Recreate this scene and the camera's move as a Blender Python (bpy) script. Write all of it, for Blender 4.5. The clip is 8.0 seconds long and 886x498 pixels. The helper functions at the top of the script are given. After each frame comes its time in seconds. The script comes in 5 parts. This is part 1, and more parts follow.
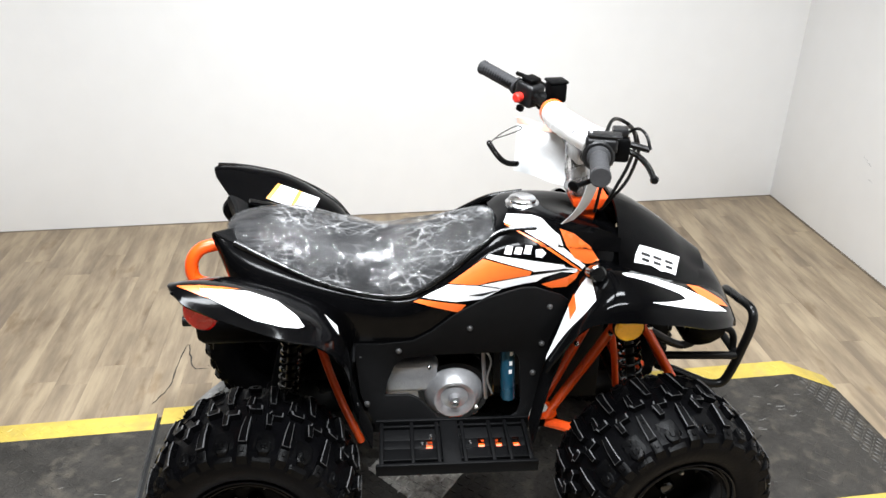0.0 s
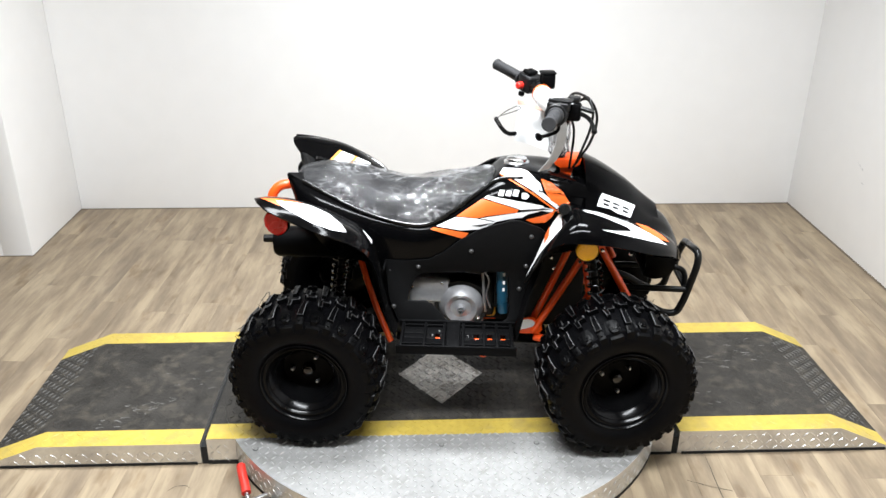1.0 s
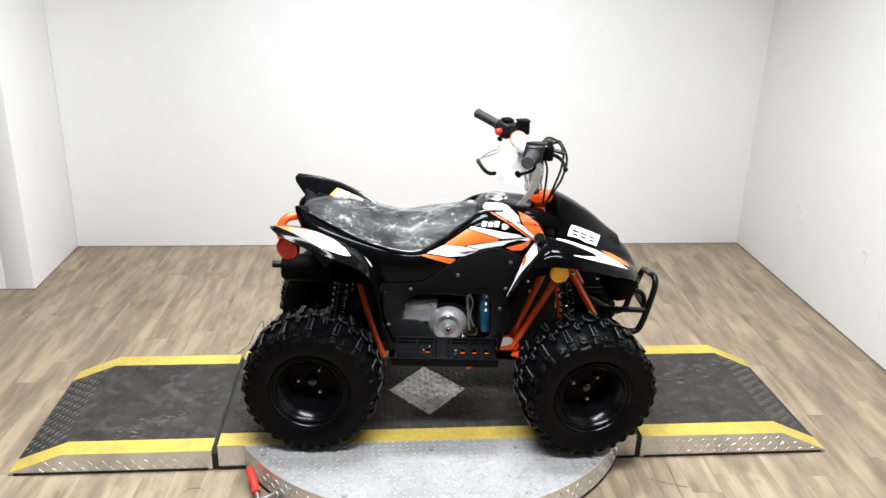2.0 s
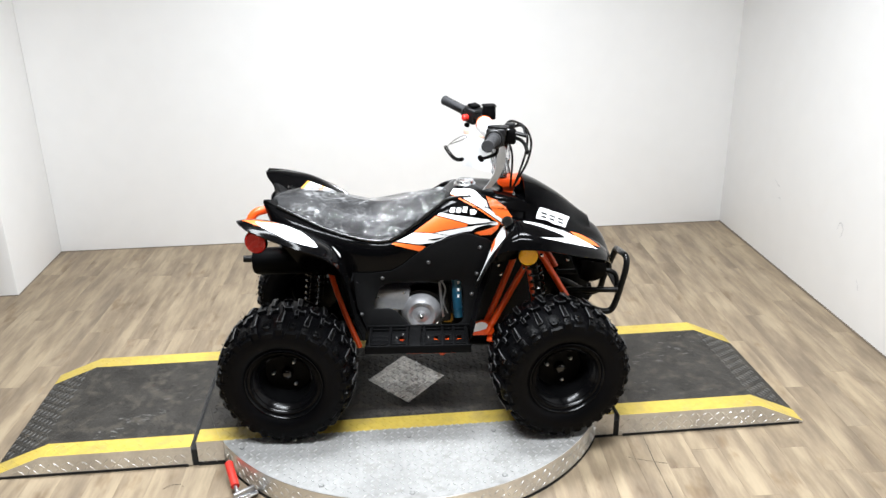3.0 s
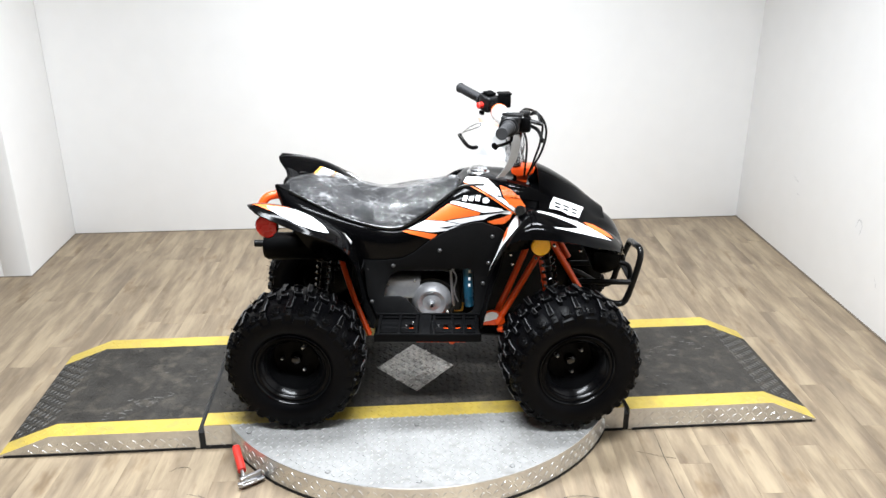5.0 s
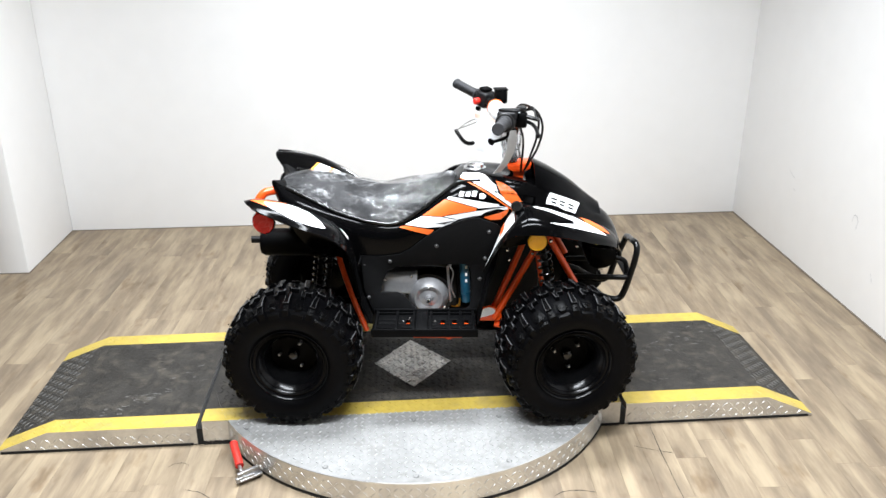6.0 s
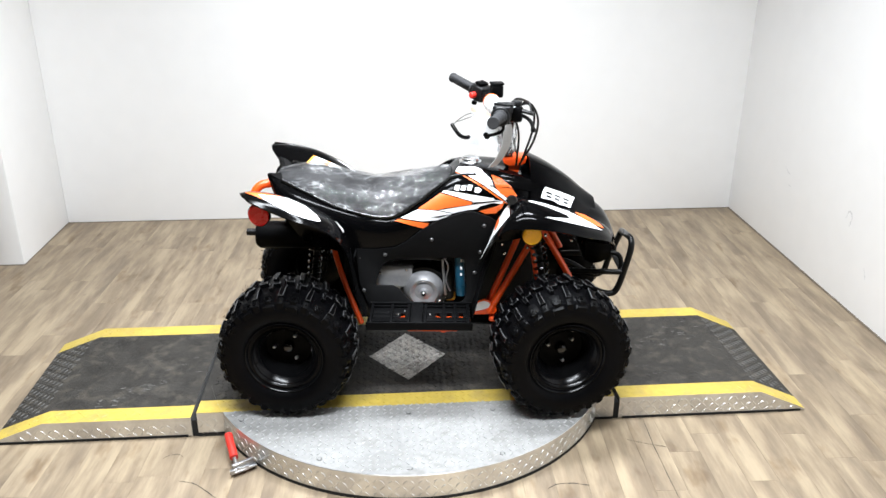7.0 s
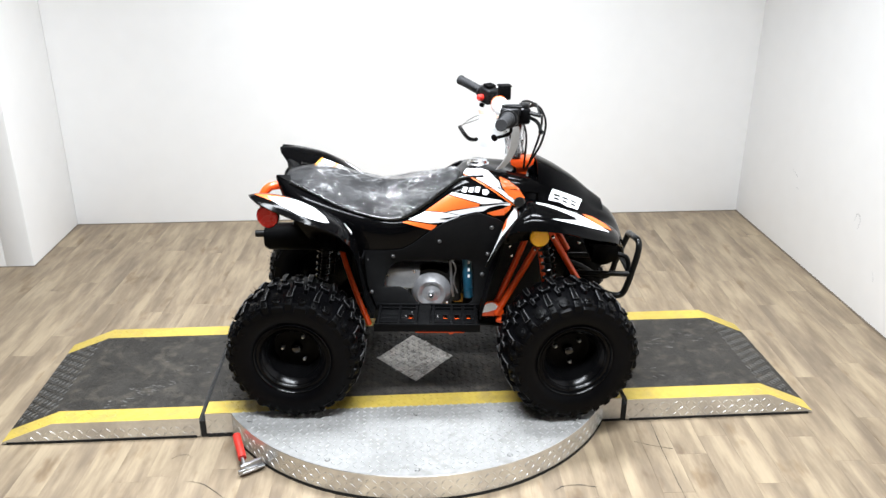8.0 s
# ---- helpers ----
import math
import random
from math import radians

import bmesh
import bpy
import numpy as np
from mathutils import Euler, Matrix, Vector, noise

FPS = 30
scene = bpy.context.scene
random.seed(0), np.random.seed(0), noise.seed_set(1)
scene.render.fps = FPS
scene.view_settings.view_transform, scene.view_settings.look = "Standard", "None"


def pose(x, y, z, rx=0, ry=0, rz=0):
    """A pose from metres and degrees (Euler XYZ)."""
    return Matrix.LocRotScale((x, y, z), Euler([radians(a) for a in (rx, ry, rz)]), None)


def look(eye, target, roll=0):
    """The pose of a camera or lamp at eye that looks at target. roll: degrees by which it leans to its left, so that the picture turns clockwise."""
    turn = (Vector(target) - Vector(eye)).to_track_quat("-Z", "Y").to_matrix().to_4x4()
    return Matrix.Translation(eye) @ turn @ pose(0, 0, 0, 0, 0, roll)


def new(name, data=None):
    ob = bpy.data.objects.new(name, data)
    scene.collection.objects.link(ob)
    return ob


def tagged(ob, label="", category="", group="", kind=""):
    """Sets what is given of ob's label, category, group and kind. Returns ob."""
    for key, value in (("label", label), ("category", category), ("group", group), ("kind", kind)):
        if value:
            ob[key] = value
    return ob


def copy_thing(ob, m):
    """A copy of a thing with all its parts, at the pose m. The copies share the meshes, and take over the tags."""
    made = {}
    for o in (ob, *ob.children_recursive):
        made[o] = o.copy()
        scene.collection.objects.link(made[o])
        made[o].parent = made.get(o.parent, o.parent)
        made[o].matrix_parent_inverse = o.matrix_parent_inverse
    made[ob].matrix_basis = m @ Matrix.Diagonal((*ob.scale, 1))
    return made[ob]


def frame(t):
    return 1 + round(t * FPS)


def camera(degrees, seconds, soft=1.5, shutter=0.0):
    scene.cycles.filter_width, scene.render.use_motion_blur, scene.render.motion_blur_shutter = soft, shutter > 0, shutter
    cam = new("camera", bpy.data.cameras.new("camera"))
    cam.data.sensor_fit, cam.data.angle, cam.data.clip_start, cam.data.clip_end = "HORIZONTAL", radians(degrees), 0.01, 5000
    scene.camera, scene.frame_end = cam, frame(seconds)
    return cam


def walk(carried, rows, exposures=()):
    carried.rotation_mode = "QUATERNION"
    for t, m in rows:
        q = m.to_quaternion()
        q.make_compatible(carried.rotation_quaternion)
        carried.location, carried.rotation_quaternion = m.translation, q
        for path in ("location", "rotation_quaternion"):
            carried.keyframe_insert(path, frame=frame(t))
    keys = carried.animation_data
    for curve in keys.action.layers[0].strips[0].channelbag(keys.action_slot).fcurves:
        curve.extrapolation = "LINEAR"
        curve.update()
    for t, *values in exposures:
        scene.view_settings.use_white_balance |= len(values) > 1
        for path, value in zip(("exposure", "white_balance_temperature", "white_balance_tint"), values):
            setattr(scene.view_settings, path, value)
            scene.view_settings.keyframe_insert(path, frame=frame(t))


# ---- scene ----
cam = camera(58.3, 8.0)
PATH = [
    (0, (-0.17, -1.11, 1.347), (0.115, 0.653, 0.446), 1.0),
    (0.5, (-0.081, -1.425, 1.353), (0.023, 0.375, 0.486), 0.9),
    (1, (-0.068, -1.691, 1.361), (0.013, 0.134, 0.548), 0.4),
    (1.5, (-0.216, -1.88, 1.393), (0.033, -0.035, 0.663), 1.9),
    (2, (-0.155, -1.961, 1.4), (0.019, -0.093, 0.706), 1.5),
    (3.5, (-0.058, -1.981, 1.378), (0.121, -0.124, 0.657), -1.5),
    (4, (-0.056, -1.966, 1.373), (0.094, -0.108, 0.648), -1.1),
    (4.5, (-0.061, -1.966, 1.373), (0.071, -0.107, 0.646), -0.2),
    (6, (-0.057, -1.972, 1.37), (0.084, -0.118, 0.632), -0.2),
    (6.5, (-0.057, -1.978, 1.371), (0.087, -0.125, 0.633), -0.1),
    (7, (-0.052, -1.979, 1.369), (0.096, -0.131, 0.619), 0.2),
    (7.5, (-0.058, -1.987, 1.371), (0.085, -0.131, 0.637), 0.3),
    (8, (-0.056, -1.986, 1.368), (0.076, -0.134, 0.625), 0.1),
]
walk(cam, [(t, look(eye, target, roll)) for t, eye, target, roll in PATH],
     [(0.0, 0.18, 6590, 10), (1.0, 0.18, 6600, 10), (2.0, 0.16, 6550, 10), (3.5, 0.18, 6520, 10), (4.5, 0.22, 6480, 10), (6.0, 0.23, 6450, 10), (8.0, 0.24, 6440, 10)])

# ---- world and lights ----
world = bpy.data.worlds.new("world")
scene.world = world
world.use_nodes = True
world.node_tree.nodes["Background"].inputs[0].default_value = (0.9, 0.95, 1.0, 1)
world.node_tree.nodes["Background"].inputs[1].default_value = 0.01


def area(name, x, y, z, sx, sy, watts, colour=(0.895, 0.948, 1.0), spread=135):
    lamp = bpy.data.lights.new(name, "AREA")
    lamp.shape, lamp.size, lamp.size_y = "RECTANGLE", sx, sy
    lamp.energy, lamp.color, lamp.spread = watts, colour, radians(spread)
    ob = new(name, lamp)
    ob.matrix_world = pose(x, y, z)
    return ob


area("ceiling_lamp", -0.1, -1.15, 2.66, 1.7, 0.3, 104, spread=145)
area("ceiling_lamp", 0.0, 0.35, 2.66, 1.7, 0.3, 64, spread=125)

# ---- materials ----


def material(name, base, rough=0.5, metal=0.0, vary=0.12, scale=8.0, bump=0.0, bump_scale=60.0, coat=0.0,
             rough_vary=0.1, stretch=(1, 1, 1), spec=0.5, dirt=None, dirt_amount=0.0, dirt_scale=5.0, island=0.0):
    m = bpy.data.materials.new(name)
    m.use_nodes = True
    nt = m.node_tree
    b = nt.nodes["Principled BSDF"]
    b.inputs["Metallic"].default_value = metal
    b.inputs["Specular IOR Level"].default_value = spec
    b.inputs["Coat Weight"].default_value = coat
    b.inputs["Coat Roughness"].default_value = 0.08
    tc = nt.nodes.new("ShaderNodeTexCoord")
    mp = nt.nodes.new("ShaderNodeMapping")
    mp.inputs["Scale"].default_value = stretch
    nt.links.new(tc.outputs["Object"], mp.inputs["Vector"])

    def noise_node(s, detail):
        n = nt.nodes.new("ShaderNodeTexNoise")
        n.inputs["Scale"].default_value = s
        n.inputs["Detail"].default_value = detail
        nt.links.new(mp.outputs["Vector"], n.inputs["Vector"])
        return n

    def ramp(src, lo, hi, a, c):
        r = nt.nodes.new("ShaderNodeMapRange")
        r.inputs[1].default_value, r.inputs[2].default_value = lo, hi
        r.inputs[3].default_value, r.inputs[4].default_value = a, c
        nt.links.new(src, r.inputs[0])
        return r.outputs[0]

    big = noise_node(scale, 4)
    fine = noise_node(scale * 9, 3)
    mix = nt.nodes.new("ShaderNodeMix")
    mix.data_type, mix.blend_type = "RGBA", "MULTIPLY"
    mix.inputs[0].default_value = 1.0
    mix.inputs[6].default_value = (*base, 1)
    s1 = ramp(big.outputs[0], 0.3, 0.7, 1 - vary, 1 + vary)
    s2 = ramp(fine.outputs[0], 0.3, 0.7, 1 - vary * 0.6, 1 + vary * 0.6)
    mul = nt.nodes.new("ShaderNodeMath")
    mul.operation = "MULTIPLY"
    nt.links.new(s1, mul.inputs[0])
    nt.links.new(s2, mul.inputs[1])
    out = mul.outputs[0]
    if island:
        geo = nt.nodes.new("ShaderNodeNewGeometry")
        m2 = nt.nodes.new("ShaderNodeMath")
        m2.operation = "MULTIPLY"
        nt.links.new(out, m2.inputs[0])
        nt.links.new(ramp(geo.outputs["Random Per Island"], 0, 1, 1 - island, 1 + island), m2.inputs[1])
        out = m2.outputs[0]
    nt.links.new(out, mix.inputs[7])
    colour = mix.outputs[2]
    if dirt:
        dn = noise_node(dirt_scale, 6)
        dm = nt.nodes.new("ShaderNodeMix")
        dm.data_type = "RGBA"
        nt.links.new(ramp(dn.outputs[0], 0.52, 0.68, 0, dirt_amount), dm.inputs[0])
        nt.links.new(colour, dm.inputs[6])
        dm.inputs[7].default_value = (*dirt, 1)
        colour = dm.outputs[2]
    nt.links.new(colour, b.inputs["Base Color"])
    nt.links.new(ramp(big.outputs[0], 0.3, 0.7, max(0.02, rough - rough_vary), min(1, rough + rough_vary)), b.inputs["Roughness"])
    if bump:
        bn = noise_node(bump_scale, 3)
        bp = nt.nodes.new("ShaderNodeBump")
        bp.inputs["Strength"].default_value = bump
        bp.inputs["Distance"].default_value = 0.002
        nt.links.new(bn.outputs[0], bp.inputs["Height"])
        nt.links.new(bp.outputs[0], b.inputs["Normal"])
    return m


WALL = material("wall_paint", (0.90, 0.895, 0.89), 0.6, vary=0.015, scale=1.2, bump=0.12, bump_scale=180, rough_vary=0.05)
CEIL = material("ceiling_paint", (0.75, 0.75, 0.74), 0.8, vary=0.02, scale=2)
GLOSS = material("black_gloss_plastic", (0.0014, 0.0014, 0.0016), 0.11, vary=0.2, scale=5, rough_vary=0.04, spec=0.095)
# Shinier copy of the gloss plastic, only for the far fender's highlight.
HIGH_GLOSS = material("waxed_black_plastic", (0.0014, 0.0014, 0.0016), 0.13, vary=0.2, scale=5, rough_vary=0.04, spec=0.8)
MATTE = material("black_matte_plastic", (0.0018, 0.0018, 0.0020), 0.45, vary=0.25, scale=6, bump=0.3, bump_scale=500, spec=0.06)
TREAD = material("tread_rubber", (0.0016, 0.0016, 0.0018), 0.34, vary=0.3, scale=40, bump=0.3, bump_scale=300, spec=0.07)
# Pale rubber for lug edges: scuffing plus the lamp's glint, painted into the colour.
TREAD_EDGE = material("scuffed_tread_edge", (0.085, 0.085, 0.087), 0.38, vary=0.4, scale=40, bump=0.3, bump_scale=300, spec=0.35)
RUBBER = material("tyre_rubber", (0.0016, 0.0016, 0.0020), 0.42, vary=0.3, scale=7, bump=0.3, bump_scale=200, spec=0.07)
GRIP = material("grip_rubber", (0.034, 0.034, 0.036), 0.65, vary=0.15, scale=20, spec=0.2)
HOUSING = material("grey_black_plastic", (0.007, 0.007, 0.0075), 0.40, vary=0.2, scale=20, bump=0.3, bump_scale=400, spec=0.3)
PANEL = material("grained_black_plastic", (0.0036, 0.0036, 0.0038), 0.5, vary=0.2, scale=10, bump=0.4, bump_scale=600, spec=0.07)
RIM = material("rim_black_paint", (0.0022, 0.0022, 0.0025), 0.20, vary=0.2, scale=8, spec=0.14, rough_vary=0.03)
BOLT = material("dull_dark_zinc", (0.06, 0.06, 0.06), 0.35, 0.4, vary=0.15, scale=20)
ZINC = material("zinc_plating", (0.62, 0.62, 0.63), 0.3, 0.35, vary=0.1, scale=20)
ORANGE = material("orange_frame_paint", (0.90, 0.085, 0.006), 0.36, vary=0.12, scale=10, coat=0.2)
ORANGE_STICKER = material("orange_vinyl", (0.78, 0.135, 0.022), 0.3, vary=0.05, scale=6)
WHITE_STICKER = material("white_vinyl", (0.82, 0.82, 0.82), 0.3, vary=0.03, scale=6)
BLACK_STICKER = material("black_vinyl", (0.015, 0.015, 0.016), 0.3, vary=0.1, scale=6)
ALU = material("cast_aluminium", (0.34, 0.34, 0.35), 0.42, 0.6, vary=0.12, scale=12, bump=0.3, bump_scale=300)
CHROME = material("bright_steel", (0.72, 0.72, 0.73), 0.22, 1.0, vary=0.06, scale=10)
STEEL = material("galvanised_steel", (0.45, 0.45, 0.46), 0.4, 1.0, vary=0.15, scale=10)
BLACK_METAL = material("black_coated_steel", (0.0025, 0.0025, 0.0025), 0.32, vary=0.15, scale=10, spec=0.22)
SPRING = material("glossy_black_enamel", (0.003, 0.003, 0.003), 0.14, vary=0.1, scale=20, spec=0.6)
EDGE = material("rounded_gloss_edge", (0.003, 0.003, 0.003), 0.24, vary=0.1, scale=20, spec=0.34, bump=0.5, bump_scale=45)
LABEL_AMBER = material("amber_vinyl", (0.80, 0.36, 0.06), 0.35, vary=0.05, scale=10)
BLUE = material("blue_anodised", (0.010, 0.070, 0.120), 0.28, 0.3, vary=0.25, scale=20)
YELLOW_FUEL = material("yellow_plastic", (0.55, 0.30, 0.03), 0.4, vary=0.1)
RED_LENS = material("red_reflector", (0.72, 0.010, 0.008), 0.25, vary=0.1, scale=30, bump=0.4, bump_scale=260, coat=0.4)
AMBER_LENS = material("amber_reflector", (0.95, 0.46, 0.012), 0.3, vary=0.1, scale=30, bump=0.3, bump_scale=260, coat=0.2)
RED_GRIP = material("red_rubber_grip", (0.55, 0.03, 0.02), 0.45, vary=0.12, scale=20)
RED_BUTTON = material("red_plastic", (0.7, 0.03, 0.02), 0.35, vary=0.05)
VINYL = material("seat_vinyl", (0.006, 0.006, 0.0066), 0.5, vary=0.15, scale=12, bump=0.2, bump_scale=300, spec=0.12)
PLATE = material("bare_tread_plate", (0.246, 0.244, 0.238), 0.62, 0.08, vary=0.14, scale=7, bump=0.3, bump_scale=160, rough_vary=0.03, spec=0.15,
                 dirt=(0.15, 0.145, 0.135), dirt_amount=0.5, dirt_scale=30)
YELLOW = material("yellow_paint", (0.45, 0.332, 0.060), 0.5, vary=0.12, scale=6, bump=0.3, bump_scale=150, dirt=(0.30, 0.23, 0.085), dirt_amount=0.5, dirt_scale=16)
BLACKTOP = material("worn_black_paint", (0.029, 0.0262, 0.0228), 0.6, vary=0.32, scale=14, bump=0.9, bump_scale=320, spec=0.25,
                    dirt=(0.086, 0.074, 0.058), dirt_amount=0.5, dirt_scale=27)
WORN_LUG = material("rubbed_black_paint", (0.056, 0.052, 0.046), 0.55, 0.0, vary=0.5, scale=30, bump=0.3, bump_scale=220)
MOTTLED = material("mottled_bare_plate", (0.46, 0.44, 0.41), 0.36, 0.5, vary=0.40, scale=26, bump=0.5, bump_scale=200, dirt=(0.085, 0.068, 0.05), dirt_amount=0.85, dirt_scale=38)
POLISHED = material("rubbed_bright_lug", (0.70, 0.70, 0.70), 0.32, 0.6, vary=0.15, scale=30)
BARE_LUG = material("bare_plate_lug", (0.40, 0.398, 0.392), 0.33, 0.22, vary=0.2, scale=30, spec=0.4)
SKIRT = material("bright_bent_tread_plate", (0.66, 0.65, 0.63), 0.34, 0.85, vary=0.10, scale=9, bump=0.25, bump_scale=140, rough_vary=0.06)
DUSK = material("dark_grey_wall_paint", (0.06, 0.06, 0.063), 0.7, vary=0.03, scale=2)
SEAL = material("brown_sealant", (0.16, 0.13, 0.10), 0.7, vary=0.2)
# Near-black: paints the shade in gaps and hollows; also the rubber base ring.
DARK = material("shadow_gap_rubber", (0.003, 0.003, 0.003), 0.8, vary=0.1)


def film_sheet(name, milk_part, shine, folds=0.0):
    """Thin clear plastic: mostly see-through, glossy at its creases, a little milky."""
    m = bpy.data.materials.new(name)
    m.use_nodes = True
    nt = m.node_tree
    nt.nodes.remove(nt.nodes["Principled BSDF"])
    out = nt.nodes["Material Output"]
    clear = nt.nodes.new("ShaderNodeBsdfTransparent")
    clear.inputs[0].default_value = (0.96, 0.96, 0.97, 1)
    gloss = nt.nodes.new("ShaderNodeBsdfGlossy")
    gloss.inputs["Roughness"].default_value = 0.08
    milk = nt.nodes.new("ShaderNodeBsdfDiffuse")
    milk.inputs[0].default_value = (0.88, 0.88, 0.89, 1)
    tc = nt.nodes.new("ShaderNodeTexCoord")
    cloud = nt.nodes.new("ShaderNodeTexNoise")
    cloud.inputs["Scale"].default_value, cloud.inputs["Detail"].default_value = 15.0, 3.0
    nt.links.new(tc.outputs["Object"], cloud.inputs["Vector"])
    haze = nt.nodes.new("ShaderNodeMapRange")
    haze.inputs[1].default_value, haze.inputs[2].default_value = 0.35, 0.70
    haze.inputs[3].default_value, haze.inputs[4].default_value = milk_part * 0.4, milk_part * 1.8
    nt.links.new(cloud.outputs[0], haze.inputs[0])
    cover = haze.outputs[0]

    def math_node(op, x, y):
        n = nt.nodes.new("ShaderNodeMath")
        n.operation, n.use_clamp = op, True
        for slot, value in ((0, x), (1, y)):
            if isinstance(value, float):
                n.inputs[slot].default_value = value
            else:
                nt.links.new(value, n.inputs[slot])
        return n.outputs[0]
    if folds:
        # doubled film along its folds, its crease glints painted in: thin branching pale lines, stronger where the film
        # is slack
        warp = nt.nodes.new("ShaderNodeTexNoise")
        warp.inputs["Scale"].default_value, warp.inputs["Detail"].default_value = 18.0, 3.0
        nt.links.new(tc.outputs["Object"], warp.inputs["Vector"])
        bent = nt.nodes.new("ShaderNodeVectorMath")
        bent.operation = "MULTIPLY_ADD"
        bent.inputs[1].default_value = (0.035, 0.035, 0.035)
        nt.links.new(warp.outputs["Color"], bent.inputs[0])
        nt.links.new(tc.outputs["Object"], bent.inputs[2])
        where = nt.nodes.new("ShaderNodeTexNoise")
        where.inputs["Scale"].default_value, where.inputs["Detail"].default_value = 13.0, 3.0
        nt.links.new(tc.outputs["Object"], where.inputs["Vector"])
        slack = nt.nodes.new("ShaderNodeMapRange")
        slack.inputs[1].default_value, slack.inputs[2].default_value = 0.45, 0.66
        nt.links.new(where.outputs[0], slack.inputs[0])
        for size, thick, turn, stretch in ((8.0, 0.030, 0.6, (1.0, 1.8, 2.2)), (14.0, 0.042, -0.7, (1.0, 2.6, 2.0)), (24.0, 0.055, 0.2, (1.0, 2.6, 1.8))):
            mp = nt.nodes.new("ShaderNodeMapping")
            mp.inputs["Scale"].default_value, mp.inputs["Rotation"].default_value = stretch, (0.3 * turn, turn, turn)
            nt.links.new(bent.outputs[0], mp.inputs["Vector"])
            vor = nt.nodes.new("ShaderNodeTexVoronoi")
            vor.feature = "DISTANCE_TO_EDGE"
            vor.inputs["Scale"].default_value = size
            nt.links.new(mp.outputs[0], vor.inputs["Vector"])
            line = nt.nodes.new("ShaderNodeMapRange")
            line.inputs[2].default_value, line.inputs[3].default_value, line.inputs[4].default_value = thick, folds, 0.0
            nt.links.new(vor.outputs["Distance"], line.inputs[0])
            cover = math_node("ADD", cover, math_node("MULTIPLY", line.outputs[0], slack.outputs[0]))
    a = nt.nodes.new("ShaderNodeMixShader")
    nt.links.new(cover, a.inputs[0])
    nt.links.new(clear.outputs[0], a.inputs[1])
    nt.links.new(milk.outputs[0], a.inputs[2])
    crinkle = nt.nodes.new("ShaderNodeBump")
    crinkle.inputs["Strength"].default_value, crinkle.inputs["Distance"].default_value = 0.12, 0.002
    fine = nt.nodes.new("ShaderNodeTexNoise")
    fine.inputs["Scale"].default_value, fine.inputs["Detail"].default_value = 95.0, 2.0
    nt.links.new(tc.outputs["Object"], fine.inputs["Vector"])
    nt.links.new(fine.outputs[0], crinkle.inputs["Height"])
    nt.links.new(crinkle.outputs[0], gloss.inputs["Normal"])
    fr = nt.nodes.new("ShaderNodeFresnel")
    fr.inputs[0].default_value = 1.45
    g = nt.nodes.new("ShaderNodeMath")
    g.operation, g.use_clamp = "MULTIPLY", True
    g.inputs[1].default_value = shine
    nt.links.new(fr.outputs[0], g.inputs[0])
    b = nt.nodes.new("ShaderNodeMixShader")
    nt.links.new(g.outputs[0], b.inputs[0])
    nt.links.new(a.outputs[0], b.inputs[1])
    nt.links.new(gloss.outputs[0], b.inputs[2])
    nt.links.new(b.outputs[0], out.inputs[0])
    return m


# ---- mesh helpers ----


def finish(bm, smooth=True):
    bmesh.ops.recalc_face_normals(bm, faces=bm.faces)
    if smooth:
        for f in bm.faces:
            f.smooth = True
    return bm


def mesh_of(name, bm, mats, sharp=35):
    me = bpy.data.meshes.new(name)
    bm.to_mesh(me)
    bm.free()
    for m in mats if isinstance(mats, (list, tuple)) else [mats]:
        me.materials.append(m)
    if sharp:
        me.set_sharp_from_angle(angle=radians(sharp))
    return me


def part(name, bm, mats, parent=None, label="", m=None):
    ob = new(name, mesh_of(name, bm, mats))
    ob.parent = parent
    if m is not None:
        ob.matrix_basis = m
    if label:
        ob["label"] = label
    return ob


def empty(name, m, label, category, group="", kind=""):
    ob = new(name)
    ob.matrix_basis = m
    return tagged(ob, label, category, group, kind)


def box(x0, x1, y0, y1, z0, z1, bevel=0.0, segs=2, bm=None):
    made = bmesh.new()
    bmesh.ops.create_cube(made, size=1)
    for v in made.verts:
        v.co = Vector(((x0 + x1) / 2 + v.co.x * (x1 - x0), (y0 + y1) / 2 + v.co.y * (y1 - y0), (z0 + z1) / 2 + v.co.z * (z1 - z0)))
    if bevel:
        bmesh.ops.bevel(made, geom=made.edges[:], offset=bevel, segments=segs, affect="EDGES", profile=0.5)
    finish(made)
    return join(bm, made)


def join(bm, other, m=None):
    if m is not None:
        bmesh.ops.transform(other, matrix=m, verts=other.verts)
    if bm is None:
        return other
    me = bpy.data.meshes.new("tmp")
    other.to_mesh(me)
    other.free()
    bm.from_mesh(me)
    bpy.data.meshes.remove(me)
    return bm


def spline(points, n):
    """Catmull-Rom through points, n steps a span."""
    p = [Vector(q) for q in points]
    p = [p[0] * 2 - p[1]] + p + [p[-1] * 2 - p[-2]]
    out = []
    for i in range(1, len(p) - 2):
        for k in range(n):
            t = k / n
            a, b, c, d = p[i - 1], p[i], p[i + 1], p[i + 2]
            out.append(0.5 * (2 * b + (c - a) * t + (2 * a - 5 * b + 4 * c - d) * t * t + (3 * b - 3 * c + d - a) * t ** 3))
    out.append(p[-2])
    return out


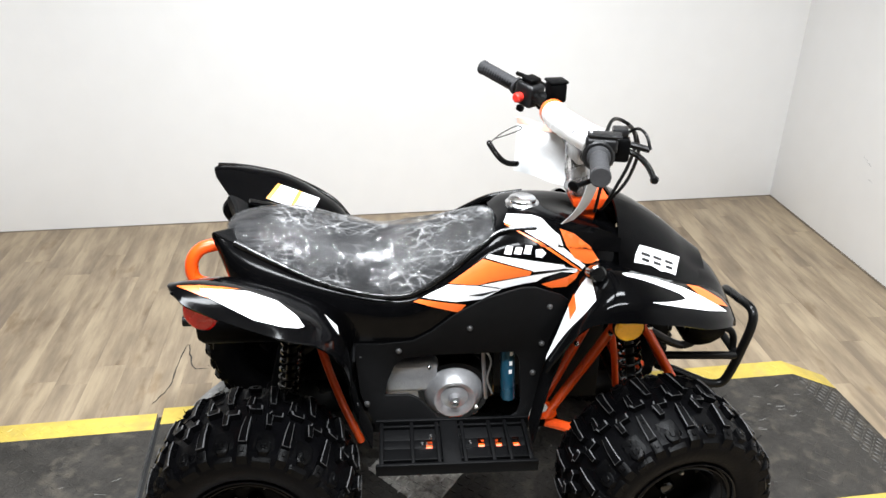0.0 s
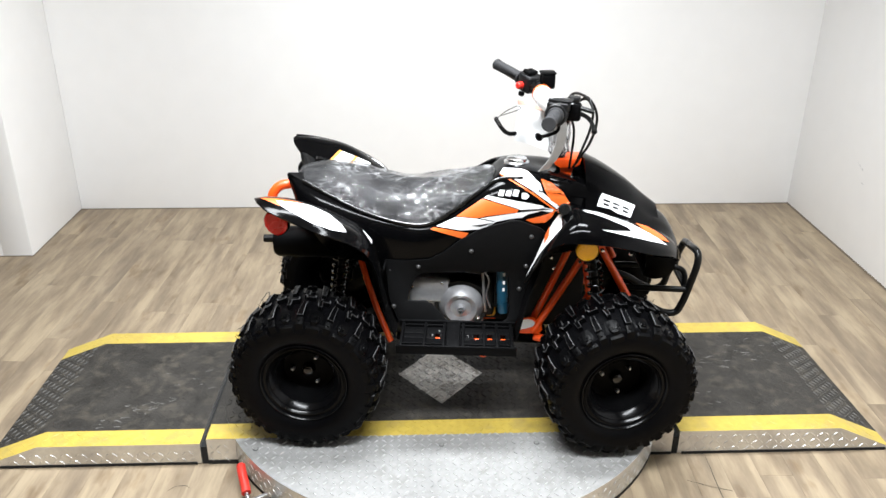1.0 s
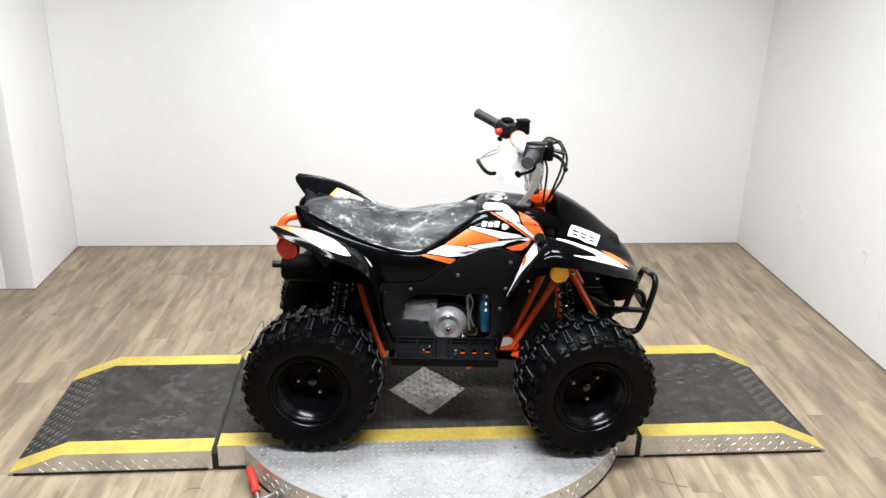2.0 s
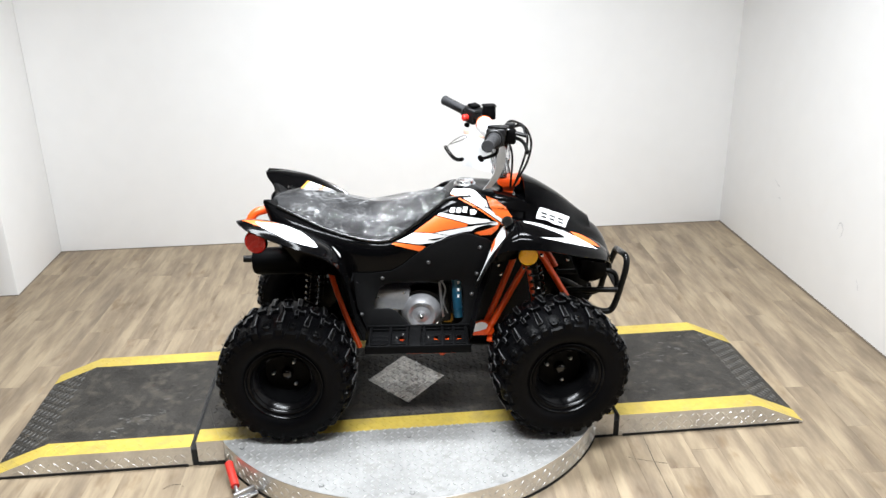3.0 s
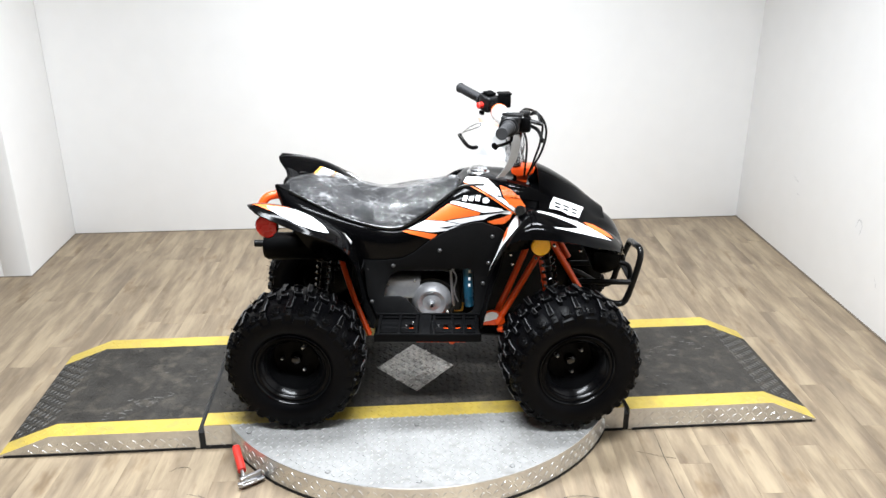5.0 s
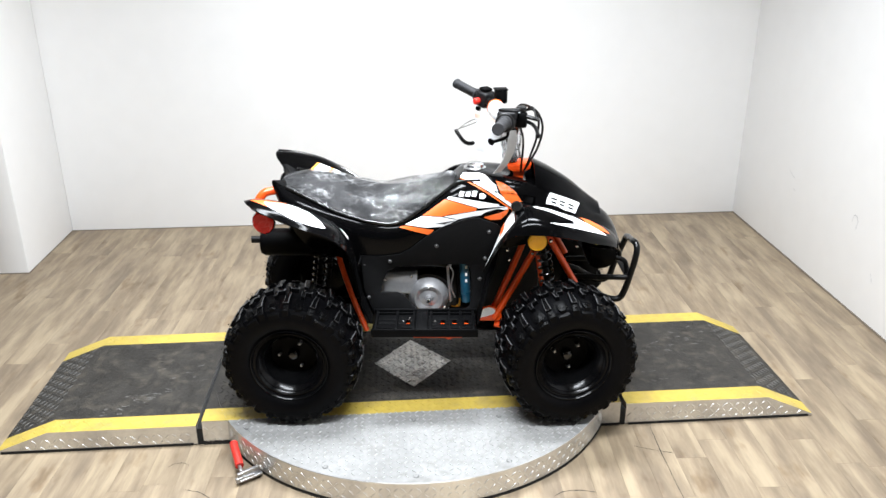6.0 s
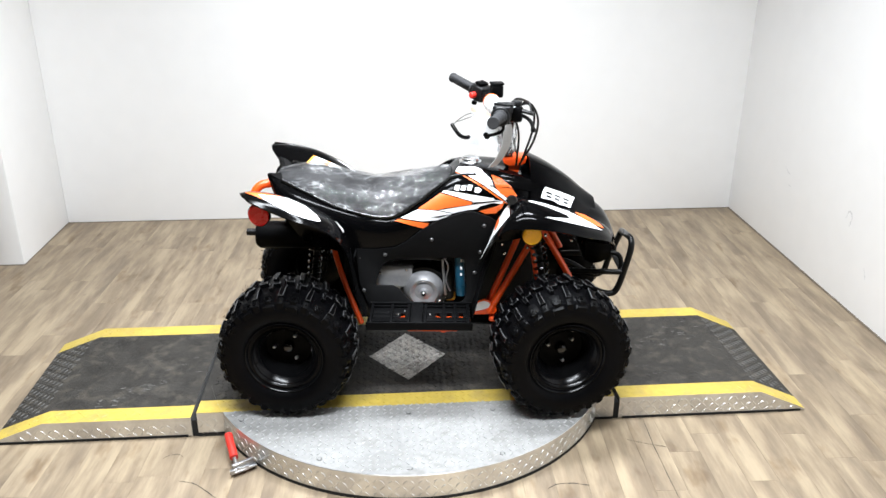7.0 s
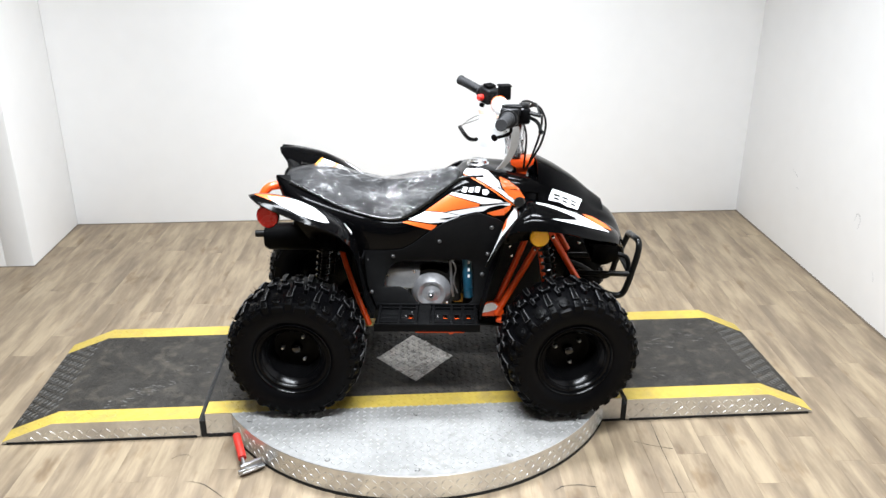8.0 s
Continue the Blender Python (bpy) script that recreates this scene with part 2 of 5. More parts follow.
def tube(points, r, segs=12, smooth=5, bm=None, closed=False):
    """A round tube along a smoothed line; r is a number or one for each end."""
    pts = spline(points, smooth) if smooth else [Vector(q) for q in points]
    made = bmesh.new()
    up = Vector((0.13, 0.21, 0.97))
    rings = []
    for i, p in enumerate(pts):
        d = (pts[min(i + 1, len(pts) - 1)] - pts[max(i - 1, 0)]).normalized()
        side = d.cross(up)
        if side.length < 1e-4:
            side = d.cross(Vector((1, 0, 0)))
        side.normalize()
        up = side.cross(d).normalized()
        rr = r if not isinstance(r, (tuple, list)) else r[0] + (r[1] - r[0]) * i / (len(pts) - 1)
        rings.append([made.verts.new(p + side * (rr * math.cos(a)) + up * (rr * math.sin(a)))
                      for a in (2 * math.pi * k / segs for k in range(segs))])
    for a, b in zip(rings, rings[1:]):
        for k in range(segs):
            made.faces.new((a[k], a[(k + 1) % segs], b[(k + 1) % segs], b[k]))
    made.faces.new(rings[0][::-1])
    made.faces.new(rings[-1])
    finish(made)
    return join(bm, made)


def lathe(profile, segs=48, bm=None, m=None):
    """Turn a profile of (along, radius) round the local y axis; ends close where the radius is 0."""
    made = bmesh.new()
    rings = []
    for y, r in profile:
        if r < 1e-6:
            rings.append([made.verts.new((0, y, 0))])
        else:
            rings.append([made.verts.new((r * math.cos(a), y, r * math.sin(a))) for a in (2 * math.pi * k / segs for k in range(segs))])
    for a, b in zip(rings, rings[1:]):
        for k in range(segs):
            q = [a[k % len(a)], a[(k + 1) % len(a)], b[(k + 1) % len(b)], b[k % len(b)]]
            q = list(dict.fromkeys(q))
            if len(q) > 2:
                made.faces.new(q)
    finish(made)
    return join(bm, made, m)


def prism(poly, y0, y1, bevel=0.0, hole=None, bm=None):
    """A plate: a polygon in x and z, between y0 and y1, with an optional hole."""
    made = bmesh.new()
    edges = []
    for loop in (poly, hole):
        if loop:
            vs = [made.verts.new((x, y0, z)) for x, z in loop]
            edges += [made.edges.new((vs[i], vs[(i + 1) % len(vs)])) for i in range(len(vs))]
    if hole:
        bmesh.ops.triangle_fill(made, use_beauty=True, edges=edges)
    else:
        made.faces.new(made.verts[:])
    faces = made.faces[:]
    ext = bmesh.ops.extrude_face_region(made, geom=faces)
    for v in ext["geom"]:
        if isinstance(v, bmesh.types.BMVert):
            v.co.y = y1
    bmesh.ops.recalc_face_normals(made, faces=made.faces)
    if bevel:
        rim = [e for e in made.edges if len(e.link_faces) == 2 and e.calc_face_angle(0) > 1.0]
        bmesh.ops.bevel(made, geom=rim, offset=bevel, segments=2, affect="EDGES", profile=0.5)
    finish(made)
    return join(bm, made)


def smooth_grid(rows, nu=4, nv=4):
    cols = [spline(r, nv) for r in rows]
    n = len(cols[0])
    lines = [spline([c[j] for c in cols], nu) for j in range(n)]
    return [[lines[j][i] for j in range(n)] for i in range(len(lines[0]))]


def shell(rows, thick, nu=4, nv=4, mirror=False, bm=None):
    """A smooth panel through rows of points, with a thickness towards the inside."""
    g = smooth_grid(rows, nu, nv)
    a, b = len(g), len(g[0])
    made = bmesh.new()
    top = [[made.verts.new(p) for p in r] for r in g]
    low = []
    for i in range(a):
        line = []
        for j in range(b):
            du = g[min(i + 1, a - 1)][j] - g[max(i - 1, 0)][j]
            dv = g[i][min(j + 1, b - 1)] - g[i][max(j - 1, 0)]
            n = du.cross(dv)
            n = n.normalized() if n.length > 1e-9 else Vector((0, 0, 1))
            line.append(made.verts.new(g[i][j] - n * thick))
        low.append(line)

    def quad(*vs):
        vs = list(dict.fromkeys(vs))
        if len(vs) > 2:
            made.faces.new(vs)
    for i in range(a - 1):
        for j in range(b - 1):
            quad(top[i][j], top[i + 1][j], top[i + 1][j + 1], top[i][j + 1])
            quad(low[i][j], low[i][j + 1], low[i + 1][j + 1], low[i + 1][j])
    for i in range(a - 1):
        quad(top[i][0], low[i][0], low[i + 1][0], top[i + 1][0])
        quad(top[i][-1], top[i + 1][-1], low[i + 1][-1], low[i][-1])
    for j in range(b - 1):
        quad(top[0][j], top[0][j + 1], low[0][j + 1], low[0][j])
        quad(top[-1][j], low[-1][j], low[-1][j + 1], top[-1][j + 1])
    finish(made)
    return join(bm, made)


# ---- room ----
XL, XR, YB, YA, H = -1.615, 1.769, 1.871, 1.339, 2.7
Y0, XO, WT = -4.2, -3.8, 0.12


def wall(name, x0, x1, y0, y1, label, paint=WALL):
    ob = part(name, box(x0, x1, y0, y1, 0, H, 0.004), paint)
    return tagged(ob, label, "wall", kind="structure")


wall("wall_north", XL - 0.0, XR + WT, YB, YB + WT, "plain white painted wall behind the turntable")
east = wall("wall_east", 0, WT, Y0 - YB - 0.1, 0.05, "white painted side wall with faint grey scuffs")
east.matrix_basis = pose(XR, YB, 0, 0, 0, -1.9)
wall("wall_west", XL - WT, XL, YA, YB + WT, "short white return wall at the corner")
wall("wall_west_return", XO, XL - WT, YA, YA + WT, "white painted wall stepping forward beside the bay")
# Unseen walls, made dark so that black parts reflect little light.
wall("wall_far_west", XO - WT, XO, Y0, YA + WT, "unseen dark grey wall, added to keep reflections dark", DUSK)
wall("wall_south", XO - WT, XR + WT, Y0 - WT, Y0, "unseen dark grey wall, added to keep reflections dark", DUSK)
tagged(part("ceiling", box(XO - WT, XR + WT, Y0 - WT, YB + WT, H, H + 0.1), CEIL), "plain off-white ceiling", "ceiling", kind="structure")
floor = tagged(part("floor", box(XO - WT, XR + WT, Y0 - WT, YB + WT, -0.1, -0.004), DARK), "light brown wood-look plank floor", "floor", kind="structure")

# ---- ramp and turntable ----
DECK = 0.0755
CX, CY, RD = 0.02, 0.295, 0.62
JL, JR = -0.600, 0.620
TL, TR = -1.178, 1.218
BL, BR = -1.03, 1.072

PITCH = 0.0195


def lug(bm, c, along, up, length=0.0185, width=0.0046, high=0.0019, mat=0):
    """One raised lozenge of tread plate."""
    side = up.cross(along)
    base = [c + along * (length / 2), c + side * (width / 2), c - along * (length / 2), c - side * (width / 2)]
    top = [c + up * high + (b - c) * 0.55 for b in base]
    b = [bm.verts.new(p) for p in base]
    t = [bm.verts.new(p) for p in top]
    fs = [bm.faces.new(t)] + [bm.faces.new((b[i], b[(i + 1) % 4], t[(i + 1) % 4], t[i])) for i in range(4)]
    for f in fs:
        f.material_index = mat


def lugs(origin, ux, uy, nx, ny, keep, mat_of, seed, low=(0.0002, 0.0009)):
    rnd = random.Random(seed)
    bm = bmesh.new()
    up = ux.cross(uy)
    for i in range(nx):
        for j in range(ny):
            c = origin + ux * (PITCH * (i + 0.5)) + uy * (PITCH * (j + 0.5))
            if not keep(c):
                continue
            d = (ux + uy) if (i + j) % 2 else (ux - uy)
            mat = mat_of(c)
            if mat == 0:
                mat = 7 if up.z > 0.99 and not in_diamond(c.x, c.y) else 6
            worn = (mat == 2 and up.z > 0.99) or (mat == 1 and up.z > 0.8)
            lug(bm, c, d.normalized(), up, high=rnd.uniform(*low) if worn else rnd.uniform(0.0016, 0.0021), mat=mat)
    return bm


XV, YV, ZV = Vector((1, 0, 0)), Vector((0, 1, 0)), Vector((0, 0, 1))
FY0, FY1, BY0, BY1 = 0.0, 0.064, 0.514, 0.577
DIA = [(0.013, 0.137), (0.138, 0.288), (0.013, 0.439), (-0.108, 0.288)]


def in_diamond(x, y, grow=0.0):
    return abs(x - 0.014) / (0.123 + grow) + abs(y - 0.288) / (0.151 + grow) < 1


def paint_of(c):
    """0 bare plate, 1 yellow border, 2 black band."""
    if c.y < FY0 or c.y > BY1 or in_diamond(c.x, c.y):
        return 0
    return 1 if c.y < FY1 or c.y > BY0 else 2


def slope_paint(c):
    k = paint_of(c)
    return 3 if k == 2 else k


PAINTS = [PLATE, YELLOW, BLACKTOP, WORN_LUG, MOTTLED, POLISHED, SKIRT, BARE_LUG]


def off_line(c):
    return c.y < BY1 - 0.01 and abs(c.y - FY1) > 0.008 and abs(c.y - BY0) > 0.008


ramp_obs = []


def side_ramp(tip, bend, joint, top, label):
    bm = bmesh.new()
    prof = [(tip, 0.0), (tip, 0.005), (bend, top), (joint, top), (joint, 0.0)]
    ys = [FY0, FY1, BY0, BY1]
    rows = [[bm.verts.new((x, y, z)) for x, z in prof] for y in ys]
    for k in range(3):
        for i in range(4):
            f = bm.faces.new((rows[k][i], rows[k + 1][i], rows[k + 1][i + 1], rows[k][i + 1]))
            f.material_index = [1, 2, 1][k] if i in (1, 2) else 0
    for r in (rows[0], rows[-1]):
        bm.faces.new(r).material_index = 6
    finish(bm, False)
    ramp = empty("loading_ramp", pose(0, 0, 0.004), label, "ramp", "ramps of the turntable")
    part("ramp_body", bm, PAINTS, ramp)
    s = 1 if joint > tip else -1
    lo, hi = min(tip, joint), max(tip, joint)
    slope = Vector((bend - tip, 0, top - 0.005)).normalized() * s
    flat = lugs(Vector((min(bend, joint), FY0, top)), XV, YV, int(abs(joint - bend) / PITCH), 29, off_line, paint_of, 3)
    a = Vector((tip if s > 0 else bend, FY0, 0.005 if s > 0 else top))
    tilt = lugs(a, slope, YV, int(abs(bend - tip) / PITCH), 29, off_line, slope_paint, 4)
    skirt = lugs(Vector((lo, FY0, 0.002)), XV, ZV, int((hi - lo) / PITCH), 3,
                 lambda c: c.z < 0.005 + (top - 0.005) * min(1, abs(c.x - tip) / abs(bend - tip)) - 0.012, lambda c: 0, 5)
    tread = join(join(flat, tilt), skirt)
    ob = part("raised_tread", tread, PAINTS, ramp)
    ob["kind"] = "stuff"
    # Thin near-black line along the ramp's front foot.
    part("foot_strip", box(lo + 0.012, hi - 0.012, FY0 - 0.0012, FY1, -0.004, 0.0042), DARK, ramp)
    ramp_obs.append(ramp)
    return ramp


side_ramp(TL, BL, JL - 0.018, 0.061, "worn black tread-plate ramp with yellow borders")
side_ramp(TR, BR, JR + 0.017, 0.069, "worn black tread-plate ramp with yellow borders, scuffed near its top")


def arc_x(y, s, r=RD):
    return CX + s * math.sqrt(max(0, r * r - (y - CY) ** 2))


def strip(bm, y0, y1, z, mat, r, inner=None):
    """A band of the round top between two lines, as one flat polygon."""
    n = 24
    left = [(arc_x(y0 + (y1 - y0) * k / n, -1, r), y0 + (y1 - y0) * k / n) for k in range(n + 1)]
    right = [(arc_x(y0 + (y1 - y0) * k / n, 1, r), y0 + (y1 - y0) * k / n) for k in range(n, -1, -1)]
    loop = left + right
    clean = [p for i, p in enumerate(loop) if (Vector(p) - Vector(loop[i - 1])).length > 1e-5]
    vs = [bm.verts.new((x, y, z)) for x, y in clean]
    if not inner:
        bm.faces.new(vs).material_index = mat
        return
    iv = [bm.verts.new((x, y, z)) for x, y in inner]
    edges = [bm.edges.new((q[i], q[(i + 1) % len(q)])) for q in (vs, iv) for i in range(len(q))]
    done = bmesh.ops.triangle_fill(bm, use_beauty=True, edges=edges)
    for g in done["geom"]:
        if isinstance(g, bmesh.types.BMFace):
            g.material_index = mat


turntable = empty("turntable", pose(0, 0, 0.004), "round bare tread-plate turntable with a painted black band", "turntable")
bm = bmesh.new()
for y0, y1, mat in ((CY - RD, FY0, 0), (FY0, FY1, 1), (BY0, BY1, 1), (BY1, CY + RD, 0)):
    strip(bm, y0, y1, DECK, mat, RD)
strip(bm, FY1, BY0, DECK, 2, RD, DIA)
bm.faces.new([bm.verts.new((x, y, DECK)) for x, y in DIA]).material_index = 4
for f in bm.faces:
    if f.normal.z < 0:
        f.normal_flip()
part("top_plate", bm, PAINTS, turntable)
lug_bm = lugs(Vector((CX - RD, CY - RD, DECK)), XV, YV, 64, 64,
              lambda c: (c.x - CX) ** 2 + (c.y - CY) ** 2 < (RD - 0.012) ** 2, paint_of, 6, (0.0010, 0.0017))
part("raised_tread", lug_bm, PAINTS, turntable)["kind"] = "stuff"
bm = bmesh.new()
n = 160
ring = [(CX + RD * math.cos(2 * math.pi * k / n), CY + RD * math.sin(2 * math.pi * k / n)) for k in range(n)]
lo = [bm.verts.new((x, y, 0.004)) for x, y in ring]
hi = [bm.verts.new((x, y, DECK - 0.002)) for x, y in ring]
lip = [bm.verts.new((CX + (x - CX) * 0.997, CY + (y - CY) * 0.997, DECK)) for x, y in ring]
for k in range(n):
    q = (k + 1) % n
    bm.faces.new((lo[k], lo[q], hi[q], hi[k]))
    bm.faces.new((hi[k], hi[q], lip[q], lip[k]))
finish(bm)
count = int(2 * math.pi * RD / PITCH)
for k in range(count):
    for j in range(3):
        a = 2 * math.pi * (k + 0.5) / count
        out = Vector((math.cos(a), math.sin(a), 0))
        t = Vector((-math.sin(a), math.cos(a), 0))
        d = (t + ZV) if (k + j) % 2 else (t - ZV)
        lug(bm, Vector((CX, CY, 0.015 + PITCH * j)) + out * (RD + 0.0002), d.normalized(), out, high=0.0016, mat=0)
part("rim_skirt", bm, SKIRT, turntable, "bent bare tread-plate rim")
part("base_ring", lathe([(-0.006, RD + 0.0006), (0.004, RD + 0.0006), (0.004, RD - 0.04), (-0.006, RD - 0.04), (-0.006, RD + 0.0006)], 160,
                        m=pose(CX, CY, 0.002, 90, 0, 0)), DARK, turntable, "black rubber base ring")
# countersunk screws in two rows, each in a dark ring
bolt_bm = lathe([(0.0020, 0), (0.0020, 0.004), (0.0014, 0.0054), (-0.001, 0.0057)], 12)
bmesh.ops.transform(bolt_bm, matrix=pose(0, 0, 0, 90, 0, 0), verts=bolt_bm.verts)
ring_bm = lathe([(0.0012, 0), (0.0012, 0.0058), (0.0006, 0.0074), (-0.001, 0.0076)], 14)
bmesh.ops.transform(ring_bm, matrix=pose(0, 0, 0, 90, 0, 0), verts=ring_bm.verts)
bolt_mesh, ring_mesh = mesh_of("screw_head", bolt_bm, PLATE), mesh_of("screw_ring", ring_bm, BOLT)
spots = [(CX + 0.592 * math.cos(radians(a)), CY + 0.592 * math.sin(radians(a))) for a in (-145, -115.5, -92, -67.5, -41, 41, 67.5, 92, 115.5, 145)]
spots += [(x, y) for x in (0.005, 0.249) for y in (-0.043, 0.633)]
for x, y in spots:
    for screw_mesh in (ring_mesh, bolt_mesh):
        o = new(screw_mesh.name, screw_mesh)
        o.parent = turntable
        o.matrix_basis = pose(x, y, DECK)

# fixed corner decks between the joints and the round top
frame_deck = empty("turntable_deck", pose(0, 0, 0.0039), "fixed painted tread-plate deck framing the turntable", "deck")
for s, edge in ((-1, JL), (1, JR)):
    bm = bmesh.new()
    for y0, y1, mat in ((FY0, FY1, 1), (FY1, BY0, 2), (BY0, BY1, 1)):
        n = 16
        arc = [(arc_x(y0 + (y1 - y0) * k / n, s, RD + 0.0003), y0 + (y1 - y0) * k / n) for k in range(n + 1)]
        arc = [(max(x, edge + 0.001) if s < 0 else min(x, edge - 0.001), y) for x, y in arc]
        top = [bm.verts.new((x, y, DECK)) for x, y in arc + [(edge, y1), (edge, y0)]]
        f = bm.faces.new(top if s < 0 else top[::-1])
        f.material_index = mat
    for f in bm.faces:
        f.normal_update()
        if f.normal.z < 0:
            f.normal_flip()
    for y in (FY0, BY1):
        x0, x1 = sorted((edge, arc_x(y, s, RD + 0.0003)))
        side_wall = box(x0, x1, y - 0.0 if y == FY0 else y - 0.004, y + 0.004 if y == FY0 else y, 0.0, DECK - 0.001)
        for f in side_wall.faces:
            f.material_index = 6
        join(bm, side_wall)
    part("corner_deck", bm, PAINTS, frame_deck)
    # Black fill paints the shade seen down the open joint.
    part("joint_strip", box(*sorted((edge + s * 0.0005, edge + s * 0.0165)), FY0 + 0.002, BY1 - 0.002, -0.0035, 0.050), DARK, frame_deck, "near-black fill in the open joint gap")
    x0, x1 = sorted((edge, arc_x(FY0, s, RD + 0.0003)))
    sk = lugs(Vector((x0, FY0, 0.002)), XV, ZV, int((x1 - x0) / PITCH), 3, lambda c: c.z < DECK - 0.01, lambda c: 0, 9)
    part("raised_tread", sk, PAINTS, frame_deck)["kind"] = "stuff"
    # Black strip painted in for the shadowed gap under the corner deck.
    part("foot_strip", box(x0, x1, FY0 - 0.0006, FY0 + 0.03, -0.0037, 0.0095 if s < 0 else 0.005), DARK, frame_deck)


# ---- quad bike ----
ATV = empty("quad_bike", pose(0.073, 0.286, 0.074, 0, 0, -4.7),
            "small black youth quad bike with orange and white stickers on turntable", "quad bike")

WHEEL_R, TYRE_W = 0.2, 0.2


def wheel_mesh_parts():
    """A knobbly tyre and a dished steel rim, turning about y, outer face towards -y."""
    prof = [(-0.070, 0.100), (-0.082, 0.108), (-0.094, 0.124), (-0.0985, 0.144), (-0.096, 0.164), (-0.087, 0.179),
            (-0.05, 0.1855), (0.0, 0.187), (0.05, 0.1855), (0.087, 0.179), (0.096, 0.164), (0.0985, 0.144), (0.094, 0.124),
            (0.082, 0.108), (0.070, 0.100)]
    tyre = lathe(prof, 72)
    n = 16
    lug_bm = bmesh.new()

    def block(*levels, edge=0):
        """A stepped lug; the narrow edge below its top may take the pale glint colour."""
        rings = [[lug_bm.verts.new(p) for p in pts] for pts in levels]
        lug_bm.faces.new(rings[-1])
        for n_ring, (lo, hi) in enumerate(zip(rings, rings[1:])):
            k = len(lo)
            for i in range(k):
                f = lug_bm.faces.new((lo[i], lo[(i + 1) % k], hi[(i + 1) % k], hi[i]))
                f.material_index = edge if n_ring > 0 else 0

    def at(a, y, r):
        return Vector((r * math.cos(a), y, r * math.sin(a)))

    def lug_strip(line, wide, r0, r1):
        """A bar of rubber along a line of (angle, y, drop), r0 to r1 high, following the crown; wide is one width or one a point."""
        widths = wide if isinstance(wide, tuple) else (wide,) * len(line)

        def ring(k, r):
            left = [at(a - k * w / 2 / WHEEL_R, y, r - d) for (a, y, d), w in zip(line, widths)]
            right = [at(a + k * w / 2 / WHEEL_R, y, r - d) for (a, y, d), w in zip(line, widths)]
            return left + right[::-1]
        made = [ring(1.0, r0), ring(0.92, r1 - 0.0012), ring(0.72, r1)]
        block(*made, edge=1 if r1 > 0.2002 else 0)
    step = 2 * math.pi / n
    for k in range(n):
        a = k * step
        for s in (-1, 1):
            off = 0 if s < 0 else step / 2
            b = a + off
            # centre hook: a bar round the crown with an arm towards the shoulder
            lug_strip([(b + 0.30 * step, s * 0.0010, 0), (b + 0.33 * step, s * 0.0125, 0)], (0.0250, 0.0290), 0.183, 0.2005)
            lug_strip([(b + 0.46 * step, s * 0.0100, 0), (b + 0.44 * step, s * 0.0370, 0.0008)], (0.0130, 0.0100), 0.183, 0.2005)
            # long bar running out to the shoulder
            lug_strip([(b - 0.07 * step, s * 0.0200, 0.0002), (b - 0.04 * step, s * 0.048, 0.0014), (b - 0.03 * step, s * 0.0765, 0.0060)],
                      (0.0115, 0.0150, 0.0175), 0.182, 0.2004)
            # small notched block below its end
            lug_strip([(b - 0.03 * step, s * 0.0800, 0.0080), (b - 0.03 * step, s * 0.0965, 0.0185)], 0.0220, 0.176, 0.1968)
            lug_strip([(b - 0.03 * step, s * 0.0860, 0.0105), (b - 0.03 * step, s * 0.0905, 0.0135)], 0.0070, 0.184, 0.1985)
            # wide low pad with a rounded stud between the bars
            c = b + 0.47 * step
            lug_strip([(c, s * 0.044, 0.002), (c, s * 0.078, 0.0075), (c, s * 0.0975, 0.0210)], (0.042, 0.046, 0.041), 0.176, 0.1895)
            lug_strip([(c, s * 0.0690, 0.0050), (c, s * 0.0725, 0.0056), (c, s * 0.0800, 0.0080), (c, s * 0.0865, 0.0112), (c, s * 0.0900, 0.0132)],
                      (0.018, 0.028, 0.029, 0.025, 0.015), 0.179, 0.1962)
            lug_strip([(c, s * 0.0755, 0.0063), (c, s * 0.0800, 0.0080), (c, s * 0.0840, 0.0100)], (0.010, 0.013, 0.009), 0.186, 0.1978)
    finish(tyre)
    finish(lug_bm)
    rim = lathe([(-0.072, 0.100), (-0.086, 0.1115), (-0.0895, 0.1105), (-0.0900, 0.1085), (-0.0865, 0.1050), (-0.0815, 0.1035), (-0.0805, 0.1005),
                 (-0.0832, 0.0990), (-0.0830, 0.0970), (-0.0775, 0.0935), (-0.0755, 0.0915), (-0.0770, 0.0890), (-0.0750, 0.0868),
                 (-0.0630, 0.0762), (-0.0610, 0.0752), (-0.0600, 0.0752)], 72)
    barrel = lathe([(-0.0605, 0.0750), (-0.0300, 0.0720), (-0.0110, 0.0690)], 64)
    disc = lathe([(-0.014, 0.0690), (-0.009, 0.0665), (-0.007, 0.052), (-0.013, 0.030), (-0.013, 0.0)], 48)
    back = lathe([(0.0, 0.0), (0.0, 0.07), (0.005, 0.084), (0.06, 0.092), (0.075, 0.1)], 48)
    join(rim, back)
    hub = lathe([(-0.034, 0.0), (-0.034, 0.010), (-0.031, 0.0145), (-0.029, 0.0155), (-0.010, 0.017)], 28)
    nut = lathe([(-0.028, 0.0), (-0.0272, 0.0024), (-0.024, 0.0046), (-0.019, 0.0056), (-0.006, 0.0056)], 14)
    stem = tube([(0, -0.045, 0.083), (0, -0.06, 0.08), (0, -0.072, 0.078)], 0.0035, 8, 2)
    for piece in (tyre, lug_bm, rim, barrel, disc, hub):
        bmesh.ops.transform(piece, matrix=Matrix.Diagonal((0.965, 1, 0.965, 1)), verts=piece.verts)
    return tyre, lug_bm, rim, barrel, disc, hub, nut, stem


